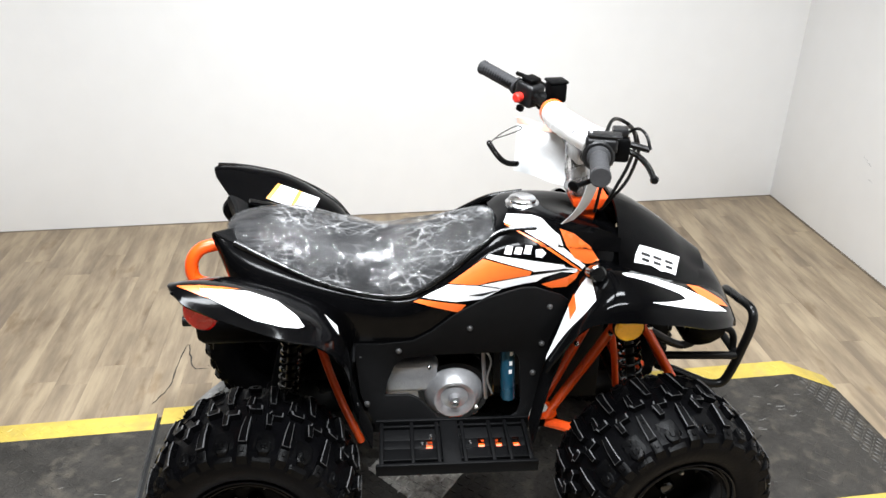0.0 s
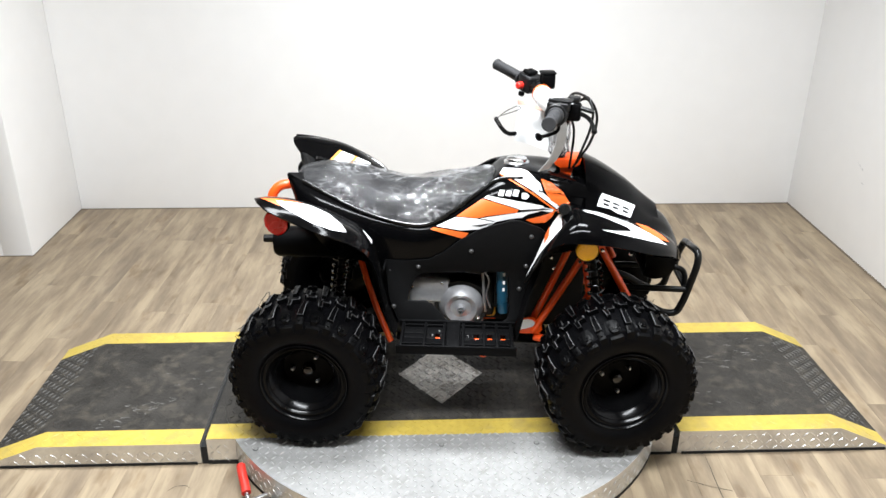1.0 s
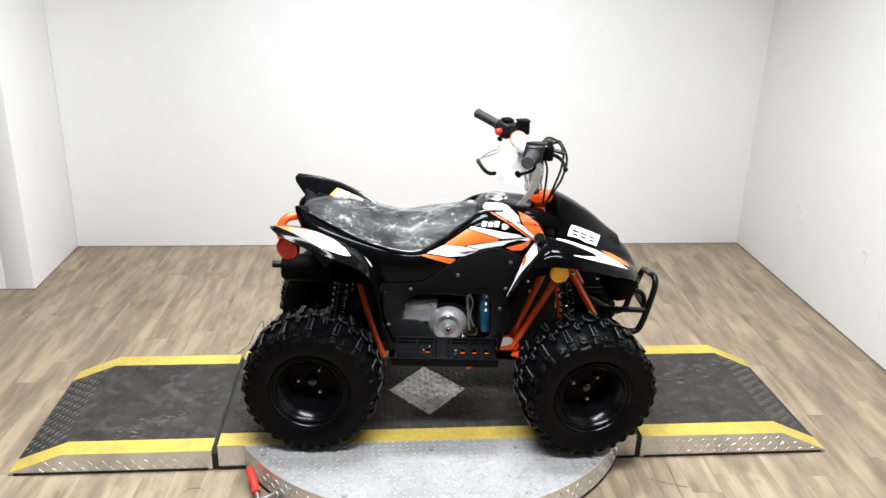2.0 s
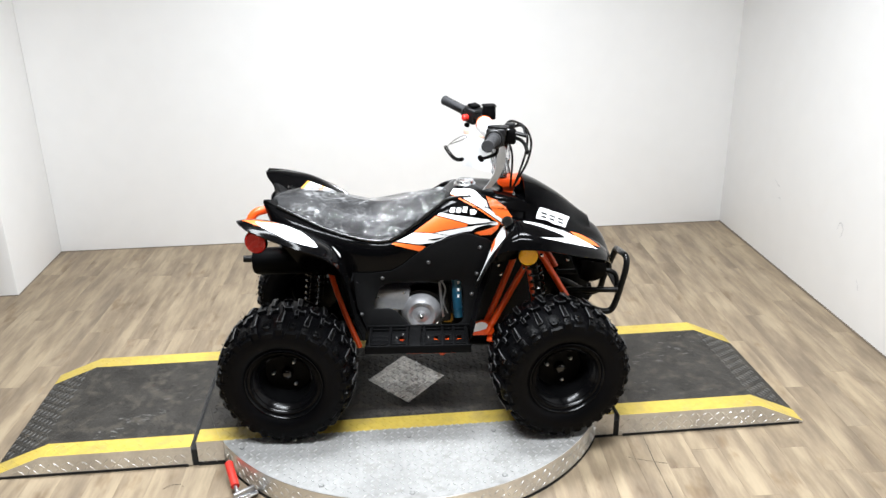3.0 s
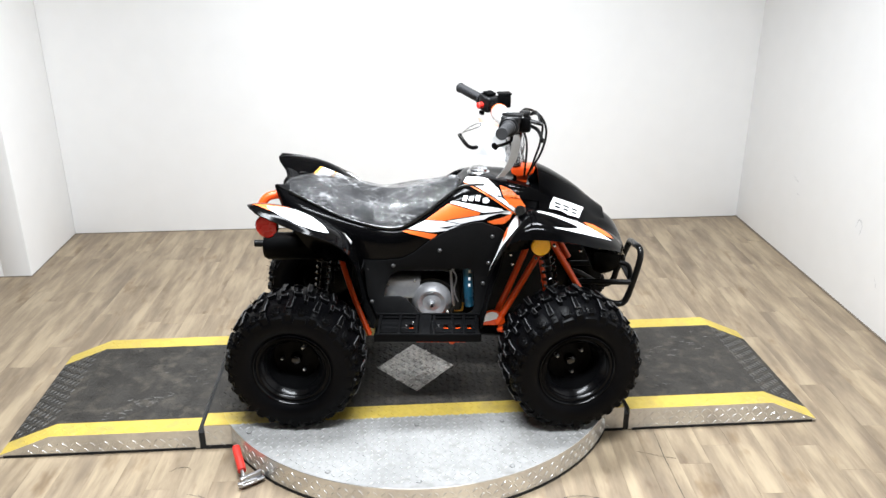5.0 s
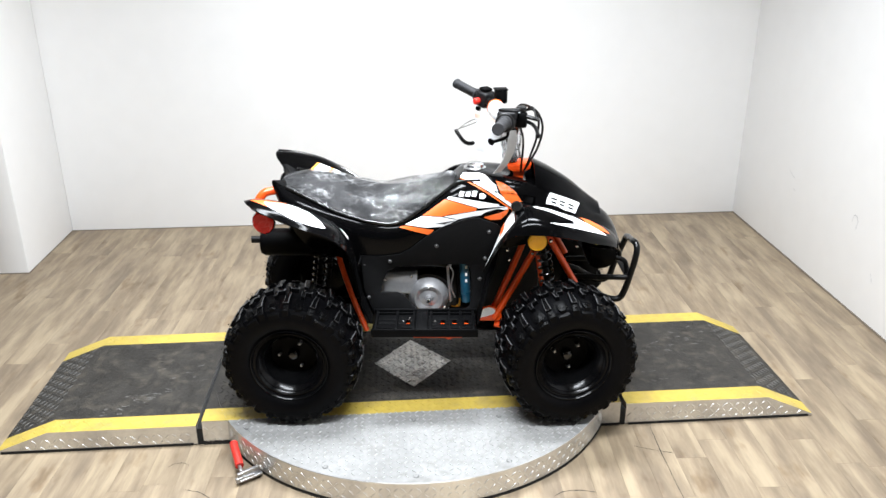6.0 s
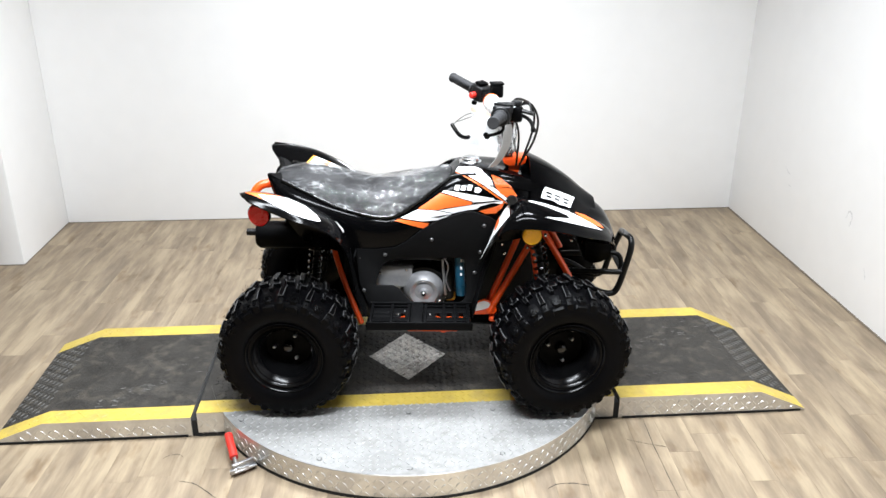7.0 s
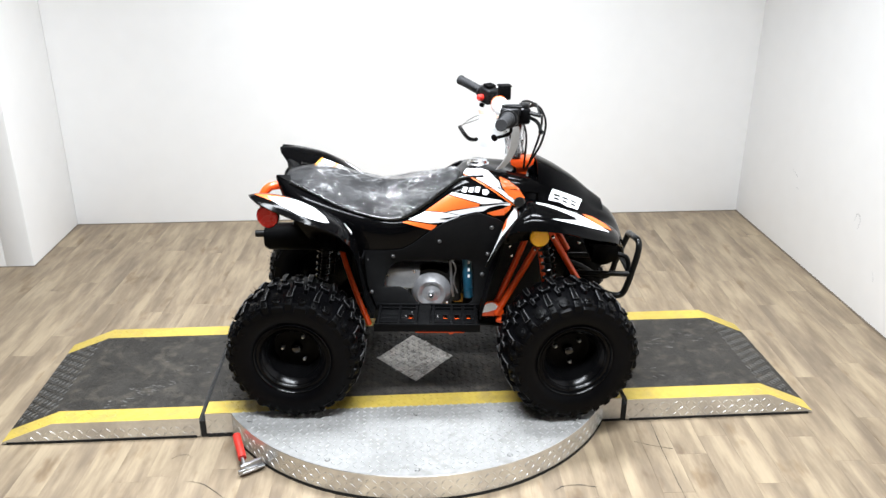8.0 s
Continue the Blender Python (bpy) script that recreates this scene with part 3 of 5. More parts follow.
def wheel_group():
    tyre, lug_bm, rim, barrel, disc, hub, nut, stem = wheel_mesh_parts()
    w = new("wheel")
    w.parent = ATV
    t = part("tyre", tyre, RUBBER, w, "knobbly black rubber tyre")
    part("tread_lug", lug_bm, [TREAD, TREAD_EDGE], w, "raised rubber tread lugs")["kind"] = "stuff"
    r = part("rim", rim, RIM, w, "black painted dished steel rim")
    part("rim_barrel", barrel, MATTE, w)
    part("wheel_disc", disc, MATTE, w)
    part("hub_cap", hub, SPRING, w)
    nm = mesh_of("wheel_nut", nut, CHROME)
    for k in range(3):
        o = new("wheel_nut", nm)
        o.parent = w
        a = radians(60 + 120 * k)
        o.matrix_basis = pose(0.040 * math.cos(a), 0, 0.040 * math.sin(a))
    part("valve_stem", stem, MATTE, w)
    # thin moulding hairs
    rnd = random.Random(5)
    hair = bmesh.new()
    for k in range(70):
        a = rnd.uniform(0, 6.28)
        y = rnd.uniform(-0.095, 0.09)
        p = Vector((0.189 * math.cos(a), y, 0.189 * math.sin(a)))
        d = Vector((math.cos(a) + rnd.uniform(-0.6, 0.6), rnd.uniform(-0.5, 0.5), math.sin(a) + rnd.uniform(-0.6, 0.6))).normalized()
        tube([p, p + d * rnd.uniform(0.006, 0.014)], 0.0005, 3, 0, bm=hair)
    part("rubber_hair", hair, RUBBER, w)["kind"] = "stuff"
    return w


AX_F, AX_R, HUB_Z, WY = 0.386, -0.377, 0.2000, 0.278
wheel = wheel_group()
wheel.matrix_basis = pose(AX_R, -WY, HUB_Z)
for x, y, turn, spin in ((AX_F, -WY, 9, 20), (AX_R, WY, 180, 35), (AX_F, WY, 189, 50)):
    o = copy_thing(wheel, pose(x, y, HUB_Z, 0, 0, turn) @ pose(0, 0, 0, 0, spin, 0))
    o.parent = ATV

# ---- bodywork ----


def sym(rows):
    """Half rows from the middle outwards, mirrored to full rows."""
    return [[(x, -y, z) for x, y, z in r[:0:-1]] + r for r in rows]


def half(x, *yz):
    return [(x, y, z) for y, z in yz]


# hood over the steering, from the tank to the nose
hood = [half(0.305, (0, .682), (.045, .676), (.080, .655), (.100, .615), (.125, .575)),
        half(0.36, (0, .655), (.045, .648), (.080, .625), (.102, .594), (.128, .562)),
        half(0.42, (0, .617), (.042, .608), (.076, .586), (.096, .566), (.122, .545)),
        half(0.465, (0, .580), (.036, .570), (.064, .552), (.082, .541), (.105, .525)),
        half(0.505, (0, .550), (.03, .542), (.05, .526), (.066, .519), (.085, .507))]
hood_ob = part("hood", shell(sym(hood), 0.004), GLOSS, ATV)
nose = [half(0.40, (0, .590), (.07, .578), (.10, .555), (.13, .545), (.16, .54)),
        half(0.46, (0, .560), (.062, .55), (.09, .535), (.12, .525), (.15, .52)),
        half(0.52, (0, .525), (.05, .517), (.08, .506), (.11, .498), (.135, .49)),
        half(0.550, (0, .492), (.045, .486), (.07, .478), (.095, .47), (.115, .465)),
        half(0.564, (0, .455), (.04, .452), (.06, .448), (.08, .444), (.098, .44)),
        half(0.558, (0, .432), (.038, .430), (.058, .428), (.076, .426), (.092, .424))]
nose_ob = part("nose_cowl", shell(sym(nose), 0.004), GLOSS, ATV)
low = [half(0.548, (0, .435), (.05, .433), (.085, .43)), half(0.552, (0, .405), (.05, .403), (.088, .40)),
       half(0.532, (0, .376), (.048, .375), (.082, .374)), half(0.505, (0, .366), (.045, .366), (.075, .366)),
       half(0.478, (0, .374), (.045, .374), (.07, .374))]
part("lower_nose_panel", shell(sym(low), 0.004), MATTE, ATV)
for s in (-1, 1):
    side = [[(0.552, s * .086, .43), (.52, s * .092, .435), (.476, s * .09, .44)], [(.55, s * .09, .40), (.515, s * .094, .40), (.478, s * .09, .41)],
            [(.530, s * .082, .375), (.505, s * .076, .368), (.480, s * .07, .376)]]
    part("nose_side_panel", shell(side, 0.003), MATTE, ATV)

# front fenders: leg up from the foot plate, over the wheel and out to the nose
fend = [  # (x, inner y, crest y, outer y, lip y), (inner z, crest z, outer z, lip z)
    (0.158, (.135, .18, .225, .245), (.445, .425, .425, .43)),
    (0.180, (.130, .18, .230, .250), (.49, .475, .47, .472)),
    (0.205, (.125, .18, .236, .256), (.535, .53, .522, .515)),
    (0.235, (.115, .18, .242, .262), (.575, .573, .56, .538)),
    (0.275, (.115, .18, .246, .268), (.588, .598, .578, .543)),
    (0.33, (.122, .178, .248, .269), (.570, .588, .572, .541)),
    (0.39, (.120, .172, .242, .262), (.553, .567, .553, .530)),
    (0.45, (.108, .16, .225, .243), (.534, .545, .53, .510)),
    (0.505, (.085, .135, .185, .200), (.508, .515, .503, .487)),
    (0.541, (.060, .105, .142, .152), (.478, .482, .473, .46)),
    (0.560, (.035, .075, .100, .108), (.446, .448, .442, .434)),
]
fender_obs = {}
for s in (-1, 1):
    rows = [[(x + max(0, 1 - k / 4) * 0.26 * (ys[2] - y), s * y, z) for y, z in zip(ys, zs)] for k, (x, ys, zs) in enumerate(fend)]
    if s < 0:
        rows = [r[::-1] for r in rows]
    else:
        rows = [r for r in rows]
    fender_obs[s] = part("front_fender", shell(rows, 0.004), GLOSS, ATV)
    o = part("side_reflector", lathe([(-0.008, 0), (-0.008, 0.023), (-0.005, 0.0265), (0.004, 0.0265), (0.004, 0)], 32), AMBER_LENS, ATV,
             "round amber side reflector", pose(0.301, s * 0.230, 0.512, 0, 0, 0 if s < 0 else 180))
    o = part("reflector_bezel", lathe([(-0.004, 0.0262), (-0.006, 0.0280), (0.006, 0.0280), (0.006, 0)], 32), MATTE, o)
    part("key_knob" if s < 0 else "fender_cap", lathe([(-0.013, 0), (-0.013, 0.012), (-0.010, 0.0155), (0.006, 0.016), (0.03, 0.014)], 28), SPRING, ATV,
         "", pose(0.246, s * 0.181, 0.595, -25 * -s, 0, 0 if s < 0 else 180))

# tank cover and side covers
tank = [half(0.075, (0, .634), (.04, .634), (.070, .630), (.09, .615)),
        half(0.10, (0, .652), (.045, .651), (.078, .643), (.104, .62)),
        half(0.15, (0, .660), (.05, .658), (.085, .647), (.112, .62)),
        half(0.20, (0, .650), (.05, .652), (.088, .645), (.112, .615)),
        half(0.25, (0, .635), (.05, .642), (.09, .638), (.112, .61)),
        half(0.31, (0, .62), (.05, .63), (.09, .628), (.110, .60))]
tank_ob = part("tank_cover", shell(sym(tank), 0.004), GLOSS, ATV)
cover = [half(-0.438, (.084, .638), (.0875, .630), (.088, .62), (.087, .61), (.084, .60)),
         half(-0.405, (.092, .626), (.112, .607), (.121, .586), (.124, .562), (.12, .54)),
         half(-0.34, (.115, .600), (.135, .580), (.148, .55), (.15, .51), (.145, .46)),
         half(-0.25, (.130, .560), (.142, .548), (.152, .52), (.152, .48), (.146, .43)),
         half(-0.16, (.130, .532), (.140, .520), (.149, .495), (.149, .46), (.143, .41)),
         half(-0.09, (.124, .527), (.136, .518), (.146, .495), (.147, .46), (.142, .41)),
         half(-0.03, (.117, .558), (.131, .545), (.142, .52), (.145, .48), (.141, .42)),
         half(0.04, (.098, .607), (.118, .592), (.133, .56), (.138, .51), (.137, .43)),
         half(0.085, (.082, .635), (.110, .615), (.127, .58), (.133, .52), (.133, .43)),
         half(0.15, (.086, .643), (.110, .618), (.124, .585), (.129, .53), (.129, .44)),
         half(0.21, (.088, .642), (.110, .612), (.122, .58), (.127, .53), (.127, .45)),
         half(0.275, (.090, .632), (.108, .605), (.118, .575), (.122, .53), (.122, .46)),
         half(0.32, (.080, .622), (.096, .598), (.106, .57), (.112, .53), (.112, .47)),
         half(0.36, (.070, .600), (.088, .580), (.098, .56), (.104, .53), (.104, .48))]
cover_obs = {}
for s in (-1, 1):
    rows = [[(x, s * y, z) for x, y, z in r] for r in cover]
    if s < 0:
        rows = [r[::-1] for r in rows]
    cover_obs[s] = part("side_cover", shell(rows, 0.004), GLOSS, ATV)
for s in (-1, 1):
    edge_line = [(x, s * (y + .0035), z + .0015) for x, y, z in [r[0] for r in cover[1:10]]]
    part("cover_edge", tube(edge_line, 0.0048, 10, 4), EDGE, cover_obs[s])
tail = [[(-.400, 0, .600), (-.405, .05, .612), (-.410, .092, .622)], [(-.410, 0, .615), (-.420, .05, .627), (-.432, .090, .636)],
        [(-.413, 0, .617), (-.425, .05, .629), (-.443, .086, .639)], [(-.410, 0, .600), (-.420, .045, .604), (-.436, .080, .606)],
        [(-.400, 0, .585), (-.410, .04, .588), (-.420, .085, .588)]]
part("tail_cover", shell(sym(tail), 0.004), PANEL, ATV)

# seat with its clear wrapping
seat_line = [(-0.432, .616, .060, .604), (-0.412, .632, .086, .600), (-0.36, .643, .112, .588), (-0.29, .637, .131, .562), (-0.215, .618, .134, .540),
             (-0.145, .604, .132, .523), (-0.09, .605, .127, .522), (-0.04, .612, .119, .543), (0.02, .627, .105, .577), (0.06, .637, .088, .602), (0.082, .635, .070, .614)]
seat_rows = [half(x, (0, z), (.42 * w, z - .17 * (z - e)), (.78 * w, z - .53 * (z - e)), (w, e)) for x, z, w, e in seat_line]  # x, crown, half width, edge
seat = part("seat", shell(sym(seat_rows), 0.012, 6, 6), VINYL, ATV, "black vinyl seat under clear wrinkled plastic")
pipe = [(x, -y, z) for x, y, z in [r[-1] for r in seat_rows]]
for s in (-1, 1):
    part("seat_piping", tube([(x, s * (abs(y) + 0.002), z - 0.003) for x, y, z in pipe], 0.0035, 8, 4), GLOSS, ATV)
part("fuel_cap", lathe([(0.012, 0), (0.0125, 0.022), (0.010, 0.026), (0.004, 0.027), (0.001, 0.033), (-0.008, 0.033)], 32, m=pose(0, 0, 0, 90, 0, 0)), CHROME, ATV,
     "bright ribbed fuel cap", pose(0.136, 0.0, 0.658))

# rear fenders
rear = [  # points from the inner edge over the crest to the lip
    [(-0.470, .262, .640), (-0.474, .276, .647), (-0.476, .290, .650), (-0.470, .303, .652), (-0.463, .314, .651)],
    [(-0.440, .205, .615), (-0.442, .245, .636), (-0.446, .290, .655), (-0.446, .318, .651), (-0.444, .337, .643)],
    [(-0.405, .155, .590), (-0.405, .222, .626), (-0.407, .290, .650), (-0.410, .325, .642), (-0.412, .347, .631)],
    [(-0.360, .148, .574), (-0.360, .218, .612), (-0.360, .290, .639), (-0.366, .330, .627), (-0.370, .352, .613)],
    [(-0.318, .147, .558), (-0.316, .216, .594), (-0.313, .290, .617), (-0.318, .332, .605), (-0.322, .354, .594)],
    [(-0.284, .148, .545), (-0.280, .214, .574), (-0.278, .286, .592), (-0.280, .328, .586), (-0.283, .352, .580)],
    [(-0.252, .150, .532), (-0.246, .212, .552), (-0.240, .278, .566), (-0.243, .316, .564), (-0.247, .338, .561)],
    [(-0.228, .150, .503), (-0.220, .208, .518), (-0.214, .266, .530), (-0.214, .300, .528), (-0.216, .318, .522)],
    [(-0.212, .152, .460), (-0.204, .202, .470), (-0.198, .252, .478), (-0.197, .280, .476), (-0.199, .296, .470)],
    [(-0.202, .155, .410), (-0.197, .196, .414), (-0.193, .240, .418), (-0.192, .262, .416), (-0.193, .276, .410)],
    [(-0.190, .160, .350), (-0.187, .192, .350), (-0.184, .226, .350), (-0.184, .246, .350), (-0.184, .258, .346)],
]
FAR_DROP = (.017, .023, .024, .025, .026, .027, .028, .024, .016, .008, 0)
for s in (-1, 1):
    rows = [[(x - (0.03 if s > 0 else 0) * max(0, 1 - k / 3), s * y * (0.94 if s > 0 else 1), z - (FAR_DROP[k] if s > 0 else 0)) for x, y, z in r] for k, r in enumerate(rear)]
    if s < 0:
        rows = [r[::-1] for r in rows]
    fender_obs[2 * s] = part("rear_fender", shell(rows, 0.004), GLOSS, ATV)
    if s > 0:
        # Added glossy tube along the far crest, to draw its highlight.
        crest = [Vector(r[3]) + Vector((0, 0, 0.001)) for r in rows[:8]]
        part("rolled_lip", tube(crest, 0.0042, 10), HIGH_GLOSS, fender_obs[2], "glossy lip added to catch a highlight")
    o = part("tail_reflector", lathe([(-0.008, 0), (-0.008, 0.026), (-0.005, 0.03), (0.006, 0.03), (0.006, 0)], 32), RED_LENS, ATV,
             "round red tail reflector", pose(-0.438, -0.258, 0.578, 0, 0, -15) if s < 0 else pose(-0.459, 0.235, 0.549, 0, 0, 195))
    part("reflector_back", lathe([(0.0, 0.0305), (-0.002, 0.032), (0.010, 0.031), (0.018, 0.022), (0.018, 0)], 28), MATTE, o)
    part("reflector_bracket", tube([(-.43, s * .245, .585), (-.42, s * .245, .60), (-.41, s * .24, .612)], 0.006, 8, 3), MATTE, ATV)

# foot plates with the engine window
PLATE_POLY = [(-0.195, .438), (-0.138, .437), (-0.083, .442), (-0.05, .46), (-0.001, .5), (0.05, .53), (0.119, .552), (0.144, .552), (0.193, .535),
              (0.208, .523), (0.198, .489), (0.185, .418), (0.168, .38), (0.15, .31), (0.135, .27), (-0.155, .27), (-0.185, .34)]
WIN = [(-0.137, .334), (-0.132, .36), (-0.118, .39), (-0.1, .403), (-0.039, .409), (0.106, .411), (0.117, .405), (0.123, .39), (0.124, .31), (0.118, .294),
       (0.105, .286), (-0.02, .284), (-0.035, .288), (-0.05, .303), (-0.072, .326), (-0.09, .334)]


def flare(y_in, z):
    """The plate leans outwards below the window."""
    return y_in + max(0, 0.40 - z) * 0.34


for s in (-1, 1):
    bm = prism(PLATE_POLY, 0, 0.006, 0.0015, WIN)
    for v in bm.verts:
        v.co.y = s * (flare(0.146, v.co.z) + (0.006 - v.co.y if s < 0 else v.co.y))
    bmesh.ops.recalc_face_normals(bm, faces=bm.faces)
    part("foot_panel", bm, PANEL, ATV, "matte black plastic panel with an engine window")
    # end flanges
    for line in ([(-0.195, .438), (-0.203, .40), (-0.196, .34), (-0.165, .27)], [(0.205, .50), (0.19, .43), (0.168, .37), (0.14, .27)]):
        rows = []
        for x, z in line:
            y = flare(0.146, z)
            rows.append([(x, s * y, z), (x, s * (y + .03), z), (x, s * (y + .055), z - .004)])
        part("panel_flange", shell(rows if s < 0 else [r[::-1] for r in rows], 0.004, 4, 2), MATTE, ATV)
    bolt = lathe([(-0.004, 0), (-0.004, 0.003), (-0.002, 0.0055), (0.002, 0.006)], 14)
    me = mesh_of("panel_bolt", bolt, BOLT)
    for x, z in ((-0.11, .421), (0.024, .468), (0.173, .511), (-0.183, .41), (-0.172, .32), (0.163, .43), (0.148, .37)):
        o = new("panel_bolt", me)
        o.parent = ATV
        o.matrix_basis = pose(x, s * (flare(0.146, z) + 0.007), z, 0, 0, 0 if s < 0 else 180)
    # foot tray
    zt = 0.283

    def slab(name, x0, x1, a, b, z0, z1, bev=0.0015, parent=None, label=""):
        return part(name, box(x0, x1, *sorted((s * a, s * b)), z0, z1, bev), MATTE, parent or ATV, label)
    tray = slab("foot_tray", -.156, .14, .308, .316, zt - .022, zt + .003, .003, None, "black ribbed plastic foot tray with slots")
    slab("tray_plate", -.15, .135, .190, .238, zt - .012, zt - .006, parent=tray)
    slab("tray_plate", -.15, .135, .262, .310, zt - .012, zt - .006, parent=tray)
    edges = [-.15, -.062, -.050, .036, .048, .069, .081, .102, .114, .135]
    for x0, x1 in zip(edges[::2], edges[1::2]):
        slab("tray_plate", x0, x1, .238, .262, zt - .012, zt - .006, parent=tray)
    for x in (-.145, -.088, -.040, .008, .060, .092, .128):
        slab("tray_rib", x - .0035, x + .0035, .192, .308, zt - .008, zt + .002, parent=tray)
    for y in (.204, .296):
        slab("tray_rib", -.145, .13, y - .003, y + .003, zt - .008, zt + .0005, parent=tray)
    slab("tray_bridge", -.034, .0, .190, .312, zt - .012, zt + .004, .003, parent=tray)
    slab("tray_edge", -.156, .14, .188, .196, zt - .010, zt + .006, .002, parent=tray)
    # Bright studs, added to make the white glints in the foot tray.
    stud_me = mesh_of("tray_screw", lathe([(0.005, 0), (0.0045, 0.0025), (0.001, 0.0048), (-0.004, 0.005)], 12, m=pose(0, 0, 0, 90, 0, 0)), CHROME)
    for x, y in ((-.070, .252), (-.052, .232), (.020, .252), (.006, .232)):
        o = new("tray_screw", stud_me)
        o.parent = tray
        o.matrix_basis = pose(x, s * y, zt - .005)
    part("foot_peg_bar", tube([(-0.02, s * .05, .23), (0.03, s * .2, .245), (.06, s * .285, .25)], 0.011, 12, 3), ORANGE, ATV)
    part("tray_bar", tube([(-.15, s * .25, .2605), (.13, s * .25, .2605)], 0.010, 10, 0), ORANGE, ATV)

# ---- frame, engine and running gear ----
for s in (-1, 1):
    part("rear_frame_tube", tube([(-.270, s * .11, .46), (-.252, s * .135, .40), (-.222, s * .145, .30), (-.188, s * .13, .190)], 0.0082, 12), ORANGE, ATV)
    part("lower_frame_rail", tube([(-.05, s * .09, .146), (.10, s * .09, .146)], 0.0055, 12, 0), ORANGE, ATV)
    part("front_down_tube", tube([(.196, s * .102, .214), (.213, s * .104, .248), (.306, s * .128, .444), (.33, s * .12, .50)], 0.0098, 12), ORANGE, ATV)
    part("front_inner_tube", tube([(.186, s * .07, .212), (.206, s * .07, .258), (.268, s * .08, .424), (.29, s * .085, .50)], 0.0095, 12), ORANGE, ATV)
    part("front_rake_tube", tube([(.437, s * .14, .33), (.426, s * .14, .35), (.352, s * .138, .477), (.325, s * .12, .525)], 0.0098, 12), ORANGE, ATV)
    part("lower_arm", tube([(.20, s * .09, .19), (.30, s * .13, .185), (.385, s * .18, .19)], 0.011, 10), ORANGE, ATV)
    part("lower_arm", tube([(.46, s * .09, .20), (.43, s * .13, .195), (.40, s * .18, .19)], 0.011, 10), ORANGE, ATV)
    part("front_link_tube", tube([(.318, s * .08, .43), (.337, s * .08, .326), (.345, s * .08, .27)], 0.007, 10, 0), ORANGE, ATV)
    part("gusset", prism([(.148, .206), (.150, .239), (.166, .250), (.182, .255), (.215, .244), (.220, .218), (.211, .206)], s * .100 - .004, s * .100 + .004, 0.001), ORANGE, ATV, "orange frame plate with a worn white label")
    part("gusset_label", prism([(.153, .218), (.156, .238), (.166, .248), (.180, .252), (.194, .248), (.200, .239), (.196, .230), (.174, .222)], s * .1055 - .0008, s * .1055 + .0008), WHITE_STICKER, ATV)
    # shock absorbers
    for name, top, end, r in (("front_shock", (.325, s * .15, .475), (.365, s * .17, .24), .020), ("rear_shock", (-.305, s * .12, .47), (-.335, s * .12, .25), .020)):
        a, b = Vector(top), Vector(end)
        sh = part(name, tube([a, b], 0.009, 12, 0), BLACK_METAL, ATV)
        ax = (b - a).normalized()
        p = ax.cross(Vector((0, 1, 0))).normalized()
        q = ax.cross(p)
        pts = [a + (b - a) * (0.08 + 0.78 * k / 90) + p * r * math.cos(k * 0.62) + q * r * math.sin(k * 0.62) for k in range(91)]
        part("coil_spring", tube(pts, 0.0034, 6, 0), SPRING, sh)
    part("steering_arm", tube([(.33, s * .05, .22), (.36, s * .14, .21)], 0.007, 8, 0), BLACK_METAL, ATV)
for x, y, z in ((.337, -.238, .516), (.226, -.150, .455), (.232, -.150, .425), (.300, -.140, .440), (.430, -.120, .455)):
    part("frame_bolt", lathe([(-.005, 0), (-.005, .0025), (-.003, .0045), (.004, .005)], 12), CHROME, ATV, "", pose(x, y, z))
part("rear_axle", tube([(AX_R, -.2, HUB_Z), (AX_R, .2, HUB_Z)], 0.016, 16, 0), BLACK_METAL, ATV)
part("front_axle_beam", tube([(AX_F, -.2, HUB_Z), (AX_F, .2, HUB_Z)], 0.012, 16, 0), BLACK_METAL, ATV)
part("swing_arm", box(-.40, -.14, -.06, .06, .17, .21, .008), BLACK_METAL, ATV)
part("skid_plate", box(-.18, .24, -.06, .06, .150, .158, .003), BLACK_METAL, ATV)
# Unseen near-black fillers, added to keep the inside of the body dark.
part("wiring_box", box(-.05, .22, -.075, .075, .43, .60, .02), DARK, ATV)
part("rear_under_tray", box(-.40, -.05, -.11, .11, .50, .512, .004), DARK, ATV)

# Unseen black panels stand in for shade and block the view through the bike.
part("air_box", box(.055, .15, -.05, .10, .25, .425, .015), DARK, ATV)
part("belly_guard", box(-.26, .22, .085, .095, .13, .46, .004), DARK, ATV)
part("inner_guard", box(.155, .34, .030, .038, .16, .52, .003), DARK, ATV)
eng = box(-.145, .06, -.10, .08, .21, .345, .02, 3)
engine = part("engine", eng, ALU, ATV, "cast aluminium engine block")
part("cylinder_block", box(.02, .09, -.06, .06, .23, .36, .012), BLACK_METAL, engine)
cover_bm = lathe([(-.148, 0), (-.148, .011), (-.142, .013), (-.138, .027), (-.146, .036), (-.147, .041), (-.140, .047), (-.12, .059), (-.105, .061), (-.09, .061)], 48)
part("starter_cover", cover_bm, ALU, engine, "round bare aluminium starter cover", pose(0.0, 0, .298))
part("starter_ring", lathe([(-.122, .060), (-.122, .070), (-.10, .073), (-.08, .073)], 48), BLACK_METAL, engine, "", pose(0.0, 0, .298))
part("cover_bolt", lathe([(-.162, 0), (-.162, .006), (-.158, .009), (-.146, .0095)], 6), CHROME, engine, "", pose(0.0, 0, .298))
tb = bmesh.new()
box(-.14, -.03, -.125, -.09, .30, .372, .012, 3, tb)
part("gearbox_cover", tb, ALU, engine)
part("breather_hose", tube([(-.13, -.12, .38), (-.09, -.125, .398), (0, -.12, .40), (.05, -.12, .395)], 0.007, 10), BLACK_METAL, engine)
